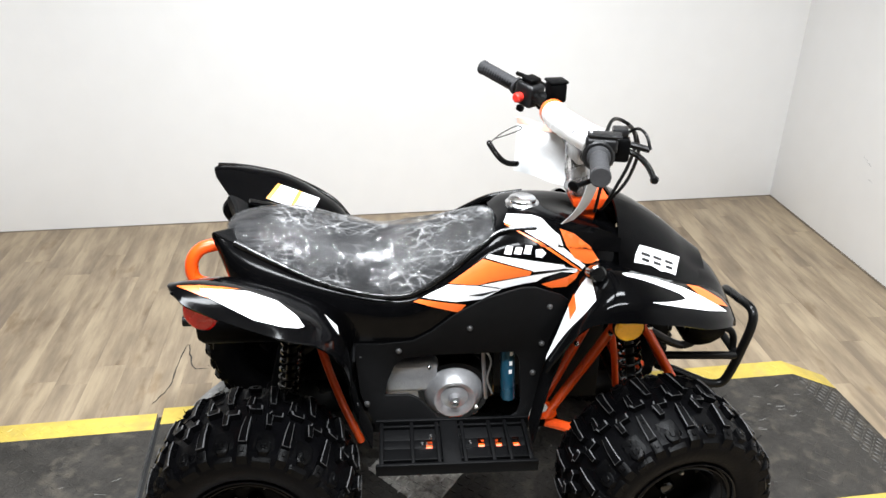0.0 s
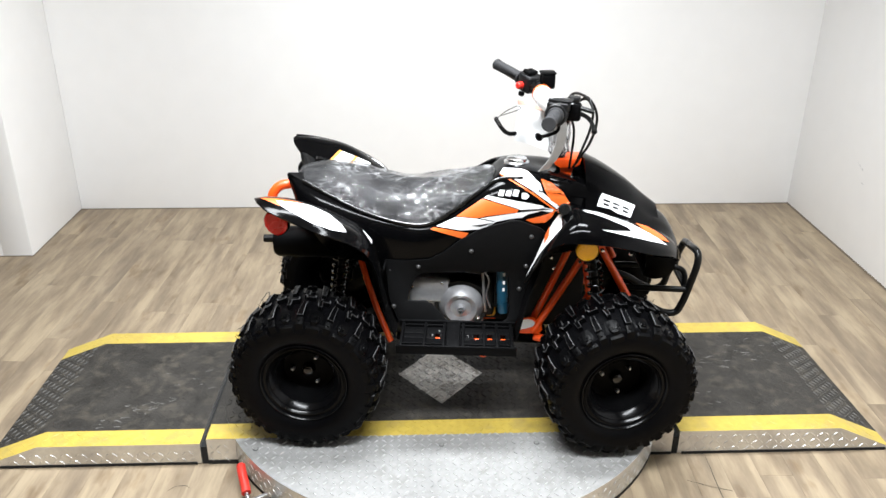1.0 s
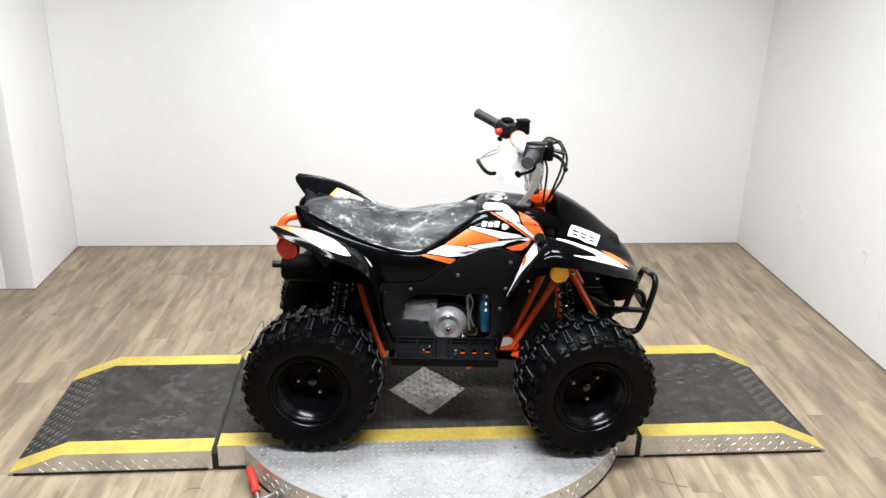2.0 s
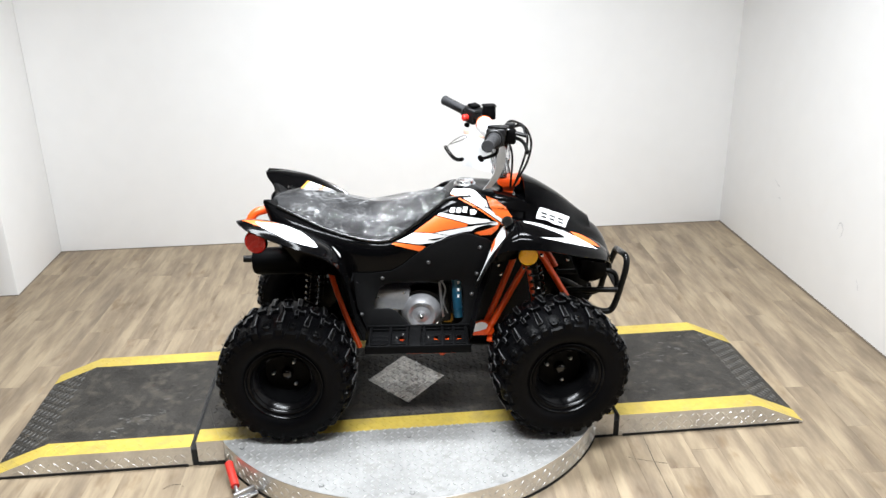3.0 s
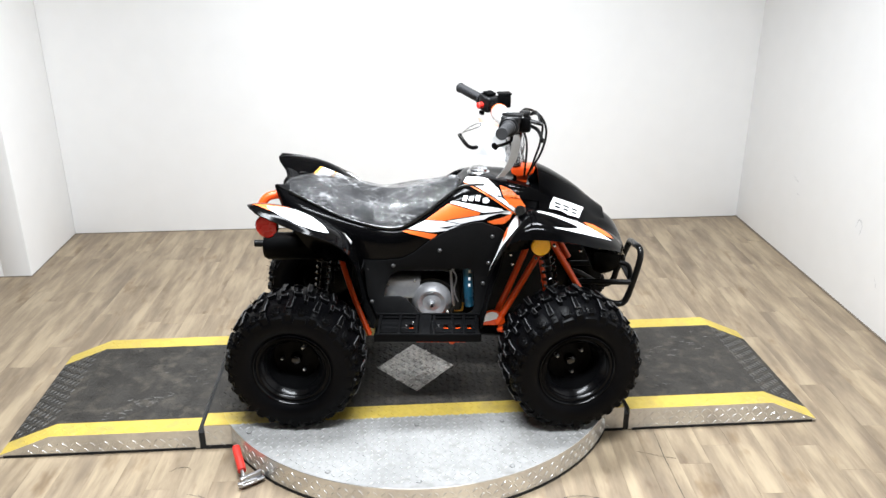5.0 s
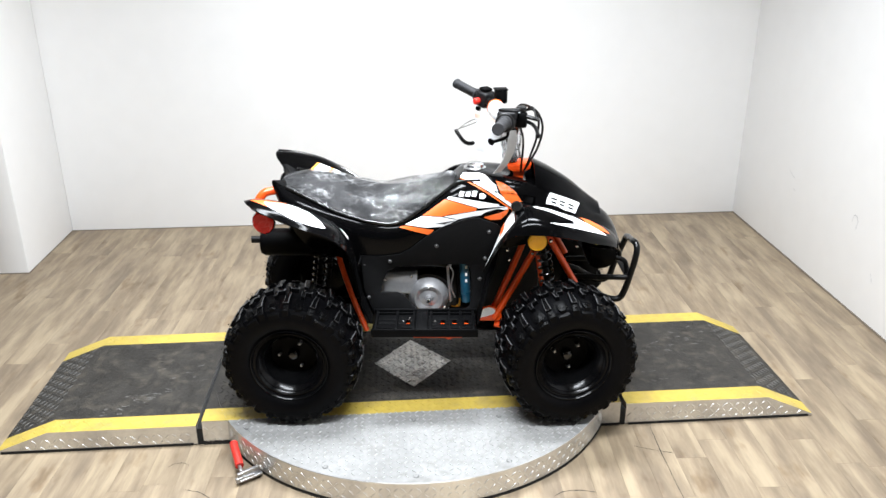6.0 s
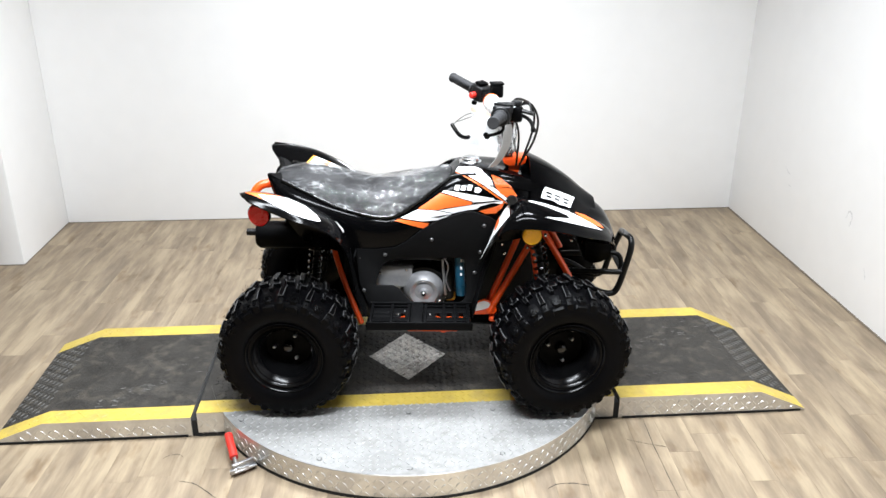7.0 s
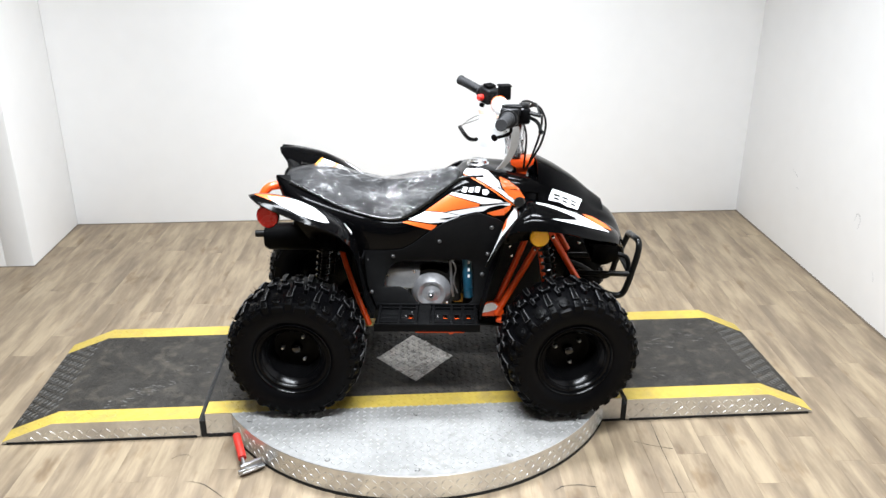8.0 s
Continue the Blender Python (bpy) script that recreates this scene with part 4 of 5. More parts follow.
part("engine_strut", tube([(.055, -.125, .395), (.06, -.125, .33), (.065, -.12, .28)], 0.004, 8), STEEL, engine)
part("window_rail", tube([(-.135, -.120, .400), (-.120, -.122, .412), (-.02, -.122, .414), (.05, -.122, .412), (.064, -.120, .396)], 0.0045, 8), STEEL, engine)
part("wire_clip", tube([(.058, -.120, .400), (.072, -.124, .372), (.066, -.124, .330), (.078, -.122, .292)], 0.0022, 8), STEEL, engine)
for x, z in ((-.128, .350), (-.050, .362), (.046, .262), (-.030, .255)):
    part("case_bolt", lathe([(-.006, 0), (-.006, .003), (-.004, .0048), (.004, .005)], 6), CHROME, engine, "", pose(x, -.122, z))
part("ignition_coil", tube([(.104, -.118, .405), (.106, -.118, .36), (.111, -.118, .28)], .0145, 14), BLUE, engine, "blue wrapped cylinder beside the engine")
for z in (.395, .372, .352):
    part("wrap_mark", box(.107, .113, -.1335, -.1325, z - .005, z + .004), WHITE_STICKER, engine)
part("carburettor_bowl", box(.064, .096, -.032, .0, .215, .262, .008), YELLOW_FUEL, engine, "yellowish carburettor bowl")

# exhaust, grab bar and front bumper
part("muffler", lathe([(-.485, 0), (-.485, .034), (-.475, .040), (-.29, .040), (-.265, .03), (-.265, 0)], 32, m=pose(0, 0, 0, 0, 0, -90)), MATTE, ATV,
     "black exhaust silencer", pose(0, -0.10, .462))
part("tail_pipe", tube([(-.48, -.112, .474), (-.512, -.112, .474)], .0105, 16, 0), BLACK_METAL, ATV)
part("grab_bar", tube([(-.41, -.075, .532), (-.455, -.077, .533), (-.482, -.077, .539), (-.493, -.074, .556), (-.490, -.068, .582), (-.472, -.060, .600), (-.44, -.050, .604)],
                      0.0125, 14), ORANGE, ATV, "orange tubular grab bar")
bump = tube([(.44, -.07, .315), (.48, -.072, .300), (.52, -.075, .282), (.555, -.077, .268), (.585, -.078, .270), (.600, -.078, .300), (.613, -.078, .352), (.624, -.077, .405),
             (.626, -.070, .432), (.624, -.050, .440), (.624, 0, .430), (.624, .050, .420), (.626, .070, .412), (.622, .077, .395), (.606, .078, .35), (.593, .078, .31),
             (.583, .078, .275), (.555, .077, .262), (.52, .075, .275), (.48, .072, .300), (.44, .07, .315)], 0.0095, 14)
bumper = part("front_bumper", bump, BLACK_METAL, ATV, "black tubular front bumper", pose(-0.010, 0, 0))
for s in (-1, 1):
    part("bumper_bar", tube([(.44, s * .070, .338), (.52, s * .073, .337), (.607, s * .077, .337)], .0085, 12), BLACK_METAL, bumper)
    part("bumper_stay", tube([(.50, s * .04, .386), (.56, s * .045, .388), (.592, s * .05, .384), (.604, s * .052, .365), (.605, s * .055, .338)], .0075, 12), BLACK_METAL, bumper)
part("bumper_cross_bar", tube([(.607, -.077, .337), (.607, .077, .337)], .0085, 12, 0), BLACK_METAL, bumper)

# ---- handlebar ----
PAD_GREY = material("grey_print", (.34, .34, .36), .4, vary=.1)
bar = new("handlebar")
bar.parent = ATV
bar.matrix_basis = pose(0.130, -0.043, 0.853, 0, 0, 8.1)
SWEEP, RISE = 21, 4


def on_bar(name, bm, mat, label="", m=None):
    return part(name, bm, mat, bar, label, m)


NEAR, FAR = pose(0, -.334, .004, -RISE, 0, -SWEEP), pose(0, .334, 0, 3 * RISE, 0, SWEEP + 11)
on_bar("bar_tube", tube([(.005, -.32, .003), (.045, -.22, -.005), (.068, -.175, -.012), (.090, -.130, -.030), (.10, -.080, -.064), (.102, -.04, -.078), (.102, .04, -.078), (.10, .080, -.064),
                         (.096, .135, -.042), (.082, .185, -.034), (.060, .229, -.026), (.005, .32, -.002)], 0.011, 14), BLACK_METAL)
on_bar("bar_pad", tube([(.094, -.105, -.028), (.086, -.05, -.031), (.080, .05, -.035), (.084, .105, -.036)], 0.025, 20), WHITE_STICKER, "white crossbar pad with orange ends")
for s in (-1, 1):
    if s > 0:
        on_bar("pad_end", tube([(.0832, .094, -.036), (.0842, .109, -.036)], 0.0256, 20, 0), ORANGE_STICKER)
    prof = [(0, 0), (0, .0140), (.002, .0155), (.007, .0155), (.010, .0142)]
    for k in range(12):
        prof += [(.0105 + .007 * k, .0138), (.0125 + .007 * k, .0146), (.0150 + .007 * k, .0146), (.0165 + .007 * k, .0138)]
    prof += [(.098, .0142), (.101, .0185), (.107, .0185), (.109, 0)]
    a = radians(SWEEP)
    m = NEAR if s < 0 else FAR @ pose(0, 0, 0, 0, 0, 180)
    on_bar("hand_grip", lathe(prof, 24), GRIP, "dark grey ribbed rubber grip", m)
for k, (u, lean) in enumerate(((-.062, .3), (-.040, -.3), (-.016, .35), (.010, -.25), (.036, .3), (.062, -.3))):
    mark = bmesh.new()
    a0, a1 = radians(118 + 6 * (k % 2)), radians(164 - 5 * (k % 3))
    prev = None
    for n_step in range(9):
        w = n_step / 8
        a = a0 + (a1 - a0) * w
        y = u + lean * .03 * (w - .5)
        c = Vector((.083 - .06 * y, y, -.033 - .04 * y))
        out = Vector((math.cos(a), 0, math.sin(a))) * .0258
        cur = [mark.verts.new(c + out + Vector((0, -.0022, 0))), mark.verts.new(c + out + Vector((0, .0022, 0)))]
        if prev:
            mark.faces.new((prev[0], prev[1], cur[1], cur[0]))
        prev = cur
    finish(mark)
    on_bar("pad_mark", mark, PAD_GREY)
on_bar("steering_stem", tube([(.102, .012, -.07), (.112, .018, -.12), (.135, .028, -.26)], 0.0135, 14), BLACK_METAL)
wrap = lathe([(-.172, .015), (-.160, .023), (-.140, .021), (-.118, .025), (-.096, .023), (-.075, .026), (-.060, .015)], 32, m=pose(0, 0, 0, 90, 0, 0))
bmesh.ops.subdivide_edges(wrap, edges=wrap.edges[:], cuts=2)
for v in wrap.verts:
    k = 1 - 2 * abs(noise.noise(Vector((v.co.x * 110, v.co.y * 110, v.co.z * 22)) + Vector((4, 1, 7))))
    v.co = Vector((.114 + v.co.x * (1 + .22 * k), .016 + v.co.y * (1 + .22 * k), -abs(v.co.z)))
on_bar("stem_wrap", wrap, film_sheet("milky_plastic_bag", 0.22, 0.9), "creased milky plastic bag round the stem")
on_bar("stem_clamp", box(.086, .120, -.035, .035, -.096, -.066, .007), STEEL)
part("stem_bracket", prism([(.228, .674), (.300, .678), (.296, .662), (.284, .654), (.246, .652), (.232, .660)], -.031, .031, .003), ORANGE, ATV,
     "orange steering bracket")
part("stem_post", prism([(.246, .656), (.284, .658), (.276, .622), (.270, .585), (.256, .585), (.251, .622)], -.017, .017, .003), ORANGE, ATV)
# near end: throttle, brake, wiring (local y runs inwards from the grip's end)
hb = bmesh.new()
lathe([(.108, 0), (.108, .022), (.112, .0255), (.138, .0255), (.142, .021), (.142, 0)], 24, hb)
box(-.022, .028, .111, .141, .004, .028, .006, 3, hb)
on_bar("throttle_housing", hb, HOUSING, "", NEAR)
on_bar("throttle_lid", box(-.020, .034, .113, .143, .028, .034, .003), HOUSING, "", NEAR)
on_bar("brake_perch", box(.012, .050, .145, .172, -.018, .022, .006), MATTE, "", NEAR)
on_bar("brake_reservoir", box(.020, .046, .150, .178, .022, .036, .004), HOUSING, "", NEAR)
on_bar("brake_lever", tube([(.045, .160, 0), (.064, .150, -.006), (.076, .132, -.013), (.083, .114, -.021), (.086, .101, -.026)], 0.0048, 10), BLACK_METAL, "", NEAR)
on_bar("lever_tip", lathe([(-.008, 0), (-.006, .005), (0, .007), (.006, .005), (.008, 0)], 16), BLACK_METAL, "", NEAR @ pose(.087, .097, -.027))
on_bar("thumb_lever", tube([(.006, .128, -.020), (.004, .132, -.038), (-.012, .126, -.047), (-.030, .114, -.051)], 0.0042, 10), MATTE, "", NEAR)
on_bar("perch_clamp", lathe([(.146, 0), (.146, .0165), (.150, .0185), (.168, .0185), (.172, .0165), (.172, 0)], 20), MATTE, "", NEAR)
for px, py, pz in ((.030, .150, .020), (.046, .168, .016), (-.014, .128, .032)):
    on_bar("perch_screw", lathe([(-.003, 0), (-.003, .002), (-.001, .0036), (.003, .0038)], 10), ZINC, "", NEAR @ pose(px, py, pz, -90, 0, 0))
on_bar("switch_lead", tube([(.040, .176, .020), (.058, .160, .036), (.070, .130, .034), (.078, .118, .014)], .0024, 8), BLACK_METAL, "", NEAR)
on_bar("thumb_paddle", lathe([(-.0045, 0), (-.004, .006), (-.0015, .0098), (.0015, .0098), (.004, .006), (.0045, 0)], 20), MATTE, "", NEAR @ pose(-.034, .110, -.051, 20, 0, -30))
on_bar("adjuster", tube([(.050, .150, .012), (.080, .148, .006)], .0055, 10, 0), BLACK_METAL, "", NEAR)
# far end: switch block, stop button, fluid box
sb = bmesh.new()
box(-.021, .023, -.162, -.114, -.025, .023, .008, 3, sb)
on_bar("switch_block", sb, HOUSING, "", FAR)
on_bar("switch_ridge", box(-.016, .018, -.150, -.122, .024, .034, .004), MATTE, "", FAR)
on_bar("switch_ridge", box(-.030, -.018, -.150, -.135, -.034, -.022, .003), MATTE, "", FAR)
on_bar("stop_button", lathe([(-.012, 0), (-.012, .007), (-.009, .010), (.004, .010)], 18), RED_BUTTON, "red stop button", FAR @ pose(-.026, -.135, -.006, 0, 0, -90))
on_bar("bar_clamp", lathe([(-.190, 0), (-.190, .018), (-.186, .020), (-.176, .020), (-.172, .018), (-.172, 0)], 20), MATTE, "", FAR)
on_bar("fluid_box", box(.094, .130, .153, .190, -.034, .004, .005), MATTE, "black square fluid box on the bar")
on_bar("fluid_box_lid", box(.092, .132, .151, .192, .004, .010, .003), MATTE)
on_bar("far_brake_lever", tube([(.055, -.150, -.004), (.075, -.130, -.006), (.085, -.08, -.012), (.088, -.03, -.018)], 0.0048, 10), BLACK_METAL, "", FAR)
# cables and strap in the bike's own space
cables = [[(.232, -.19, .862), (.250, -.155, .872), (.275, -.12, .862), (.302, -.115, .842), (.317, -.11, .80), (.308, -.10, .745), (.290, -.08, .70), (.275, -.06, .665)],
          [(.262, -.17, .860), (.285, -.15, .858), (.303, -.13, .825), (.302, -.11, .775), (.293, -.09, .73), (.280, -.07, .68)],
          [(.250, -.150, .815), (.262, -.12, .78), (.268, -.08, .735), (.266, -.055, .66)],
          [(.165, .215, .825), (.20, .16, .80), (.235, .08, .77), (.262, .04, .72), (.275, .03, .66)]]
for c in cables:
    part("control_cable", tube(c, 0.0032, 8), BLACK_METAL, ATV)
strap = [[(x, y - .005, z), (x + .024, y + .006, z + .003)] for x, y, z in ((.218, -.150, .800), (.219, -.155, .772), (.212, -.158, .738), (.198, -.158, .708), (.180, -.150, .682))]
part("tie_strap", shell(strap, .0015, 4, 2), material("grey_nylon", (.42, .42, .42), .5, vary=.1), ATV, "loose grey nylon strap")
coil = []
for k in range(130):
    t = k / 129
    p = Vector((.082 + .051 * t, .12 - .058 * t, .739 - .025 * t - .016 * math.sin(t * 3.14)))
    coil.append(p + Vector((0.0042 * math.cos(k * 0.9), 0.002, 0.0042 * math.sin(k * 0.9))))
foam = [[(.139 + .092 * u + .004 * math.sin(9 * u + 5 * w), .138 - .080 * u - .030 * w + .006 * math.sin(7 * w + 4 * u), .787 - .105 * w - .004 * u) for w in (0, .12, .35, .65, 1)]
        for u in (0, .2, .45, .7, 1)]
sheet = part("foam_sheet", shell(foam, .003, 3, 3), material("white_packing_foam", (.86, .86, .86), .6, vary=.03, scale=30, bump=.2, bump_scale=120), ATV, "white packing foam hung behind the handlebar")
part("foam_edge", shell([[(x, y - .0035, z + .001) for x, y, z in r[:2]] for r in foam], .001, 3, 2), material("pale_orange_print", (.84, .55, .44), .5, vary=.2, scale=60), sheet)
lan = part("stop_lanyard", tube(coil, 0.0022, 5, 0), BLACK_METAL, ATV, "coiled black safety lanyard")
c0 = coil[0]
part("lanyard_loop", tube([c0, c0 + Vector((.02, .0, .018)), c0 + Vector((.05, .0, .034)), c0 + Vector((.062, .0, .030)), c0 + Vector((.05, 0, .022)), c0 + Vector((.01, 0, .008))], .0011, 6), BLACK_METAL, lan)

# ---- stickers laid on the bodywork ----
from mathutils.bvhtree import BVHTree


def tree_of(*obs):
    bm = bmesh.new()
    for o in obs:
        bm.from_mesh(o.data)
    t = BVHTree.FromBMesh(bm)
    bm.free()
    return t


def decal(name, outline, lean, tree, mat, parent, label="", lift=0.0012, start=-1.0, side=-1):
    """A thin vinyl shape cut to an outline of (x, w) and pressed onto a panel along a level or leaning direction."""
    a = radians(lean)
    way = Vector((0, -side * math.cos(a), -math.sin(a)))
    across = Vector((0, -side * math.sin(a), math.cos(a)))
    bm = bmesh.new()
    vs = [bm.verts.new((x, w, 0)) for x, w in outline]
    edges = [bm.edges.new((vs[i], vs[(i + 1) % len(vs)])) for i in range(len(vs))]
    bmesh.ops.triangle_fill(bm, use_beauty=True, edges=edges)
    for _ in range(7):
        long = [e for e in bm.edges if e.calc_length() > 0.008]
        if not long:
            break
        bmesh.ops.subdivide_edges(bm, edges=long, cuts=1)
        bmesh.ops.triangulate(bm, faces=[f for f in bm.faces if len(f.verts) > 3])
    lost = []
    for v in bm.verts:
        p = Vector((v.co.x, 0, 0)) + across * (v.co.y + 0.005)
        hit, n, _, _ = tree.ray_cast(p - way * 1.0, way)
        if hit is None:
            lost.append(v)
            continue
        if n.dot(way) > 0:
            n = -n
        v.co = hit + n * lift
    bmesh.ops.delete(bm, geom=lost, context="VERTS")
    bmesh.ops.recalc_face_normals(bm, faces=bm.faces)
    for f in bm.faces:
        f.smooth = True
        if f.normal.dot(way) > 0:
            f.normal_flip()
    return part(name, bm, mat, parent, label)


cover_tree = tree_of(cover_obs[-1], tank_ob, fender_obs[-1])
front_tree = tree_of(fender_obs[-1], hood_ob, nose_ob)
rear_tree = tree_of(fender_obs[-2])
far_tree = tree_of(fender_obs[2])
graphic = cover_obs[-1]
W, O, K = WHITE_STICKER, ORANGE_STICKER, BLACK_STICKER
decal("white_stripe", [(.092, .579), (.101, .594), (.146, .592), (.162, .586), (.180, .566), (.192, .556), (.199, .533), (.241, .499), (.236, .493), (.209, .512), (.168, .540), (.123, .567)],
      20, cover_tree, W, graphic, "white vinyl stripe")
decal("orange_pinstripe", [(.092, .576), (.096, .577), (.168, .537), (.235, .490), (.232, .488), (.165, .533)], 20, cover_tree, O, graphic, "thin orange vinyl line", .0018)
decal("black_slash", [(.176, .563), (.184, .548), (.199, .528), (.188, .540)], 20, cover_tree, K, graphic, "", .0026)
for x0, tall in ((.088, .015), (.106, .013), (.124, .016)):
    outline = [(x0 + .004, .523 + tall), (x0 + .016, .522 + tall), (x0 + .012, .522), (x0 - .001, .524)]
    decal("emblem_mark", outline, 20, cover_tree, W, graphic, "plain white emblem mark")
for outline in ([(.146, .531), (.158, .532), (.166, .524), (.158, .516), (.146, .517)],):
    decal("emblem_mark", outline, 20, cover_tree, W, graphic, "plain white emblem mark")
decal("orange_flash", [(.048, .515), (.139, .490), (.136, .483), (.058, .472), (.040, .467), (-.015, .470)], 20, cover_tree, O, graphic, "orange vinyl flash", .0016)
decal("white_flash", [(.060, .523), (.200, .501), (.205, .494), (.143, .4895), (.1395, .4915), (.053, .517)], 20, cover_tree, W, graphic, "white vinyl flash")
decal("white_flash", [(.044, .4665), (.137, .482), (.207, .491), (.163, .479), (.149, .470), (.124, .467), (.083, .458), (.075, .461)], 20, cover_tree, W, graphic, "white vinyl flash")
decal("white_flash", [(-.017, .468), (.036, .4655), (.075, .459), (.083, .457), (.047, .439), (-.003, .435), (-.065, .444)], 20, cover_tree, W, graphic, "white vinyl flash", .0014)
decal("black_slash", [(.020, .4475), (.062, .4535), (.078, .456), (.046, .446)], 20, cover_tree, K, graphic, "", .0026)
decal("black_slash", [(.150, .4865), (.175, .488), (.222, .4925), (.200, .495)], 20, cover_tree, K, graphic, "", .0026)
decal("orange_flash", [(-.070, .441), (.017, .429), (.003, .414), (-.082, .436)], 20, cover_tree, O, graphic, "orange vinyl flash", .0016)
decal("orange_flash", [(.158, .465), (.206, .478), (.231, .490), (.224, .474), (.207, .459), (.177, .457)], 20, cover_tree, O, graphic, "orange vinyl flash", .0016)
decal("white_flash", [(.186, .499), (.226, .493), (.226, .485), (.191, .489)], 20, cover_tree, W, graphic, "", .0016)
decal("orange_flash", [(.193, .568), (.219, .559), (.249, .535), (.267, .507), (.251, .503), (.240, .503), (.219, .514), (.204, .536)], 20, cover_tree, O, graphic, "orange vinyl flash", .0016)
fg = fender_obs[-1]


def leg_strip(spans, lift):
    """Vinyl along the rear-facing leg of the near fender; spans are (row, inner y, outer y)."""
    lines = []
    for row, y0, y1 in spans:
        k = min(int(row), 3)
        line = []
        for q in range(4):
            y = y0 + (y1 - y0) * q / 3
            ends = []
            for kk in (k, k + 1):
                x, ys, zs = fend[kk]
                j = max(i for i in range(3) if ys[i] <= y or i == 0)
                w = (y - ys[j]) / (ys[j + 1] - ys[j])
                ends.append(Vector((x + max(0, 1 - kk / 4) * 0.26 * (ys[2] - y), -y, zs[j] + (zs[j + 1] - zs[j]) * w)))
            p = ends[0].lerp(ends[1], row - k)
            line.append((p.x - lift, p.y, p.z + lift * 0.6))
        lines.append(line)
    return shell(lines, 0.0006, 3, 2)


part("white_leg_stripe", leg_strip([(0.05, .196, .206), (0.8, .180, .212), (1.6, .165, .222), (2.4, .155, .232), (3.1, .150, .226)], .0022), W, fg, "white vinyl panel with an orange band")
part("orange_leg_band", leg_strip([(1.75, .163, .205), (2.15, .157, .200)], .0034), O, fg)

decal("white_fender_flash", [(.290, .377), (.300, .3785), (.336, .3735), (.409, .354), (.446, .336), (.478, .321), (.503, .308), (.450, .307), (.393, .312), (.352, .317), (.330, .3215),
                             (.362, .322), (.395, .326), (.405, .329), (.398, .338), (.381, .345), (.345, .358), (.314, .3675), (.296, .371)], 35, front_tree, W, fg, "white vinyl flash")
decal("orange_fender_flash", [(.425, .359), (.455, .356), (.500, .332), (.512, .318), (.478, .320), (.441, .338)], 35, front_tree, O, fg, "orange vinyl flash", .0018)
plate = decal("name_plate", [(.347, .439), (.436, .418), (.430, .406), (.419, .381), (.402, .386), (.388, .388), (.368, .399), (.334, .405), (.338, .421)], 35, front_tree, W, hood_ob, "white plate with plain dark marks", .0022)
for bx, bw in ((.350, .4255), (.374, .4190), (.399, .4115)):
    for lift_w, far in ((.0, .018), (-.011, .015)):
        decal("plate_mark", [(bx, bw + lift_w), (bx + far, bw + lift_w - far * .30), (bx + far - .001, bw + lift_w - far * .30 - .0056), (bx - .001, bw + lift_w - .0056)],
              35, front_tree, K, hood_ob, "", .0030)
rg = fender_obs[-2]
decal("white_fender_flash", [(-.4225, .3530), (-.387, .3515), (-.351, .349), (-.308, .334), (-.277, .310), (-.264, .291), (-.272, .2885), (-.295, .2900), (-.337, .301), (-.371, .3185), (-.4045, .3365)],
      35, rear_tree, W, rg, "white vinyl flash")
decal("orange_fender_tip", [(-.458, .3575), (-.424, .3580), (-.390, .3555), (-.363, .3520), (-.387, .3515), (-.4225, .3530), (-.4045, .3365), (-.413, .3385), (-.437, .3485)], 35, rear_tree, O, rg, "orange vinyl tip", .0018)
decal("white_slash", [(-.239, .316), (-.219, .297), (-.214, .280), (-.223, .292)], 35, rear_tree, W, rg)
decal("warning_label", [(-.367, .646), (-.278, .613), (-.292, .579), (-.388, .612)], 25, far_tree, W, fender_obs[2], "white warning label with orange bars")
decal("label_bar", [(-.367, .6455), (-.359, .6425), (-.380, .609), (-.388, .612)], 25, far_tree, LABEL_AMBER, fender_obs[2], "", .0018)
decal("label_bar", [(-.323, .6295), (-.315, .6265), (-.330, .592), (-.338, .594)], 25, far_tree, LABEL_AMBER, fender_obs[2], "", .0018)


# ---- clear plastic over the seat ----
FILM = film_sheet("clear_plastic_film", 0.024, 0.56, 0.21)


def wrinkle(u, v, turn, seed):
    """Long sharp-backed wrinkles running at an angle over the sheet, from about 0 to 1."""
    a = radians(turn)
    along, across = u * math.cos(a) + v * math.sin(a), v * math.cos(a) - u * math.sin(a)
    bend = noise.noise(Vector((u * 22, v * 22, seed))) * 0.010
    n = noise.noise(Vector((along * 17 + seed, (across + bend) * 74, seed * 3.1)))
    return max(0, 1 - 2.6 * abs(n)) ** 1.3


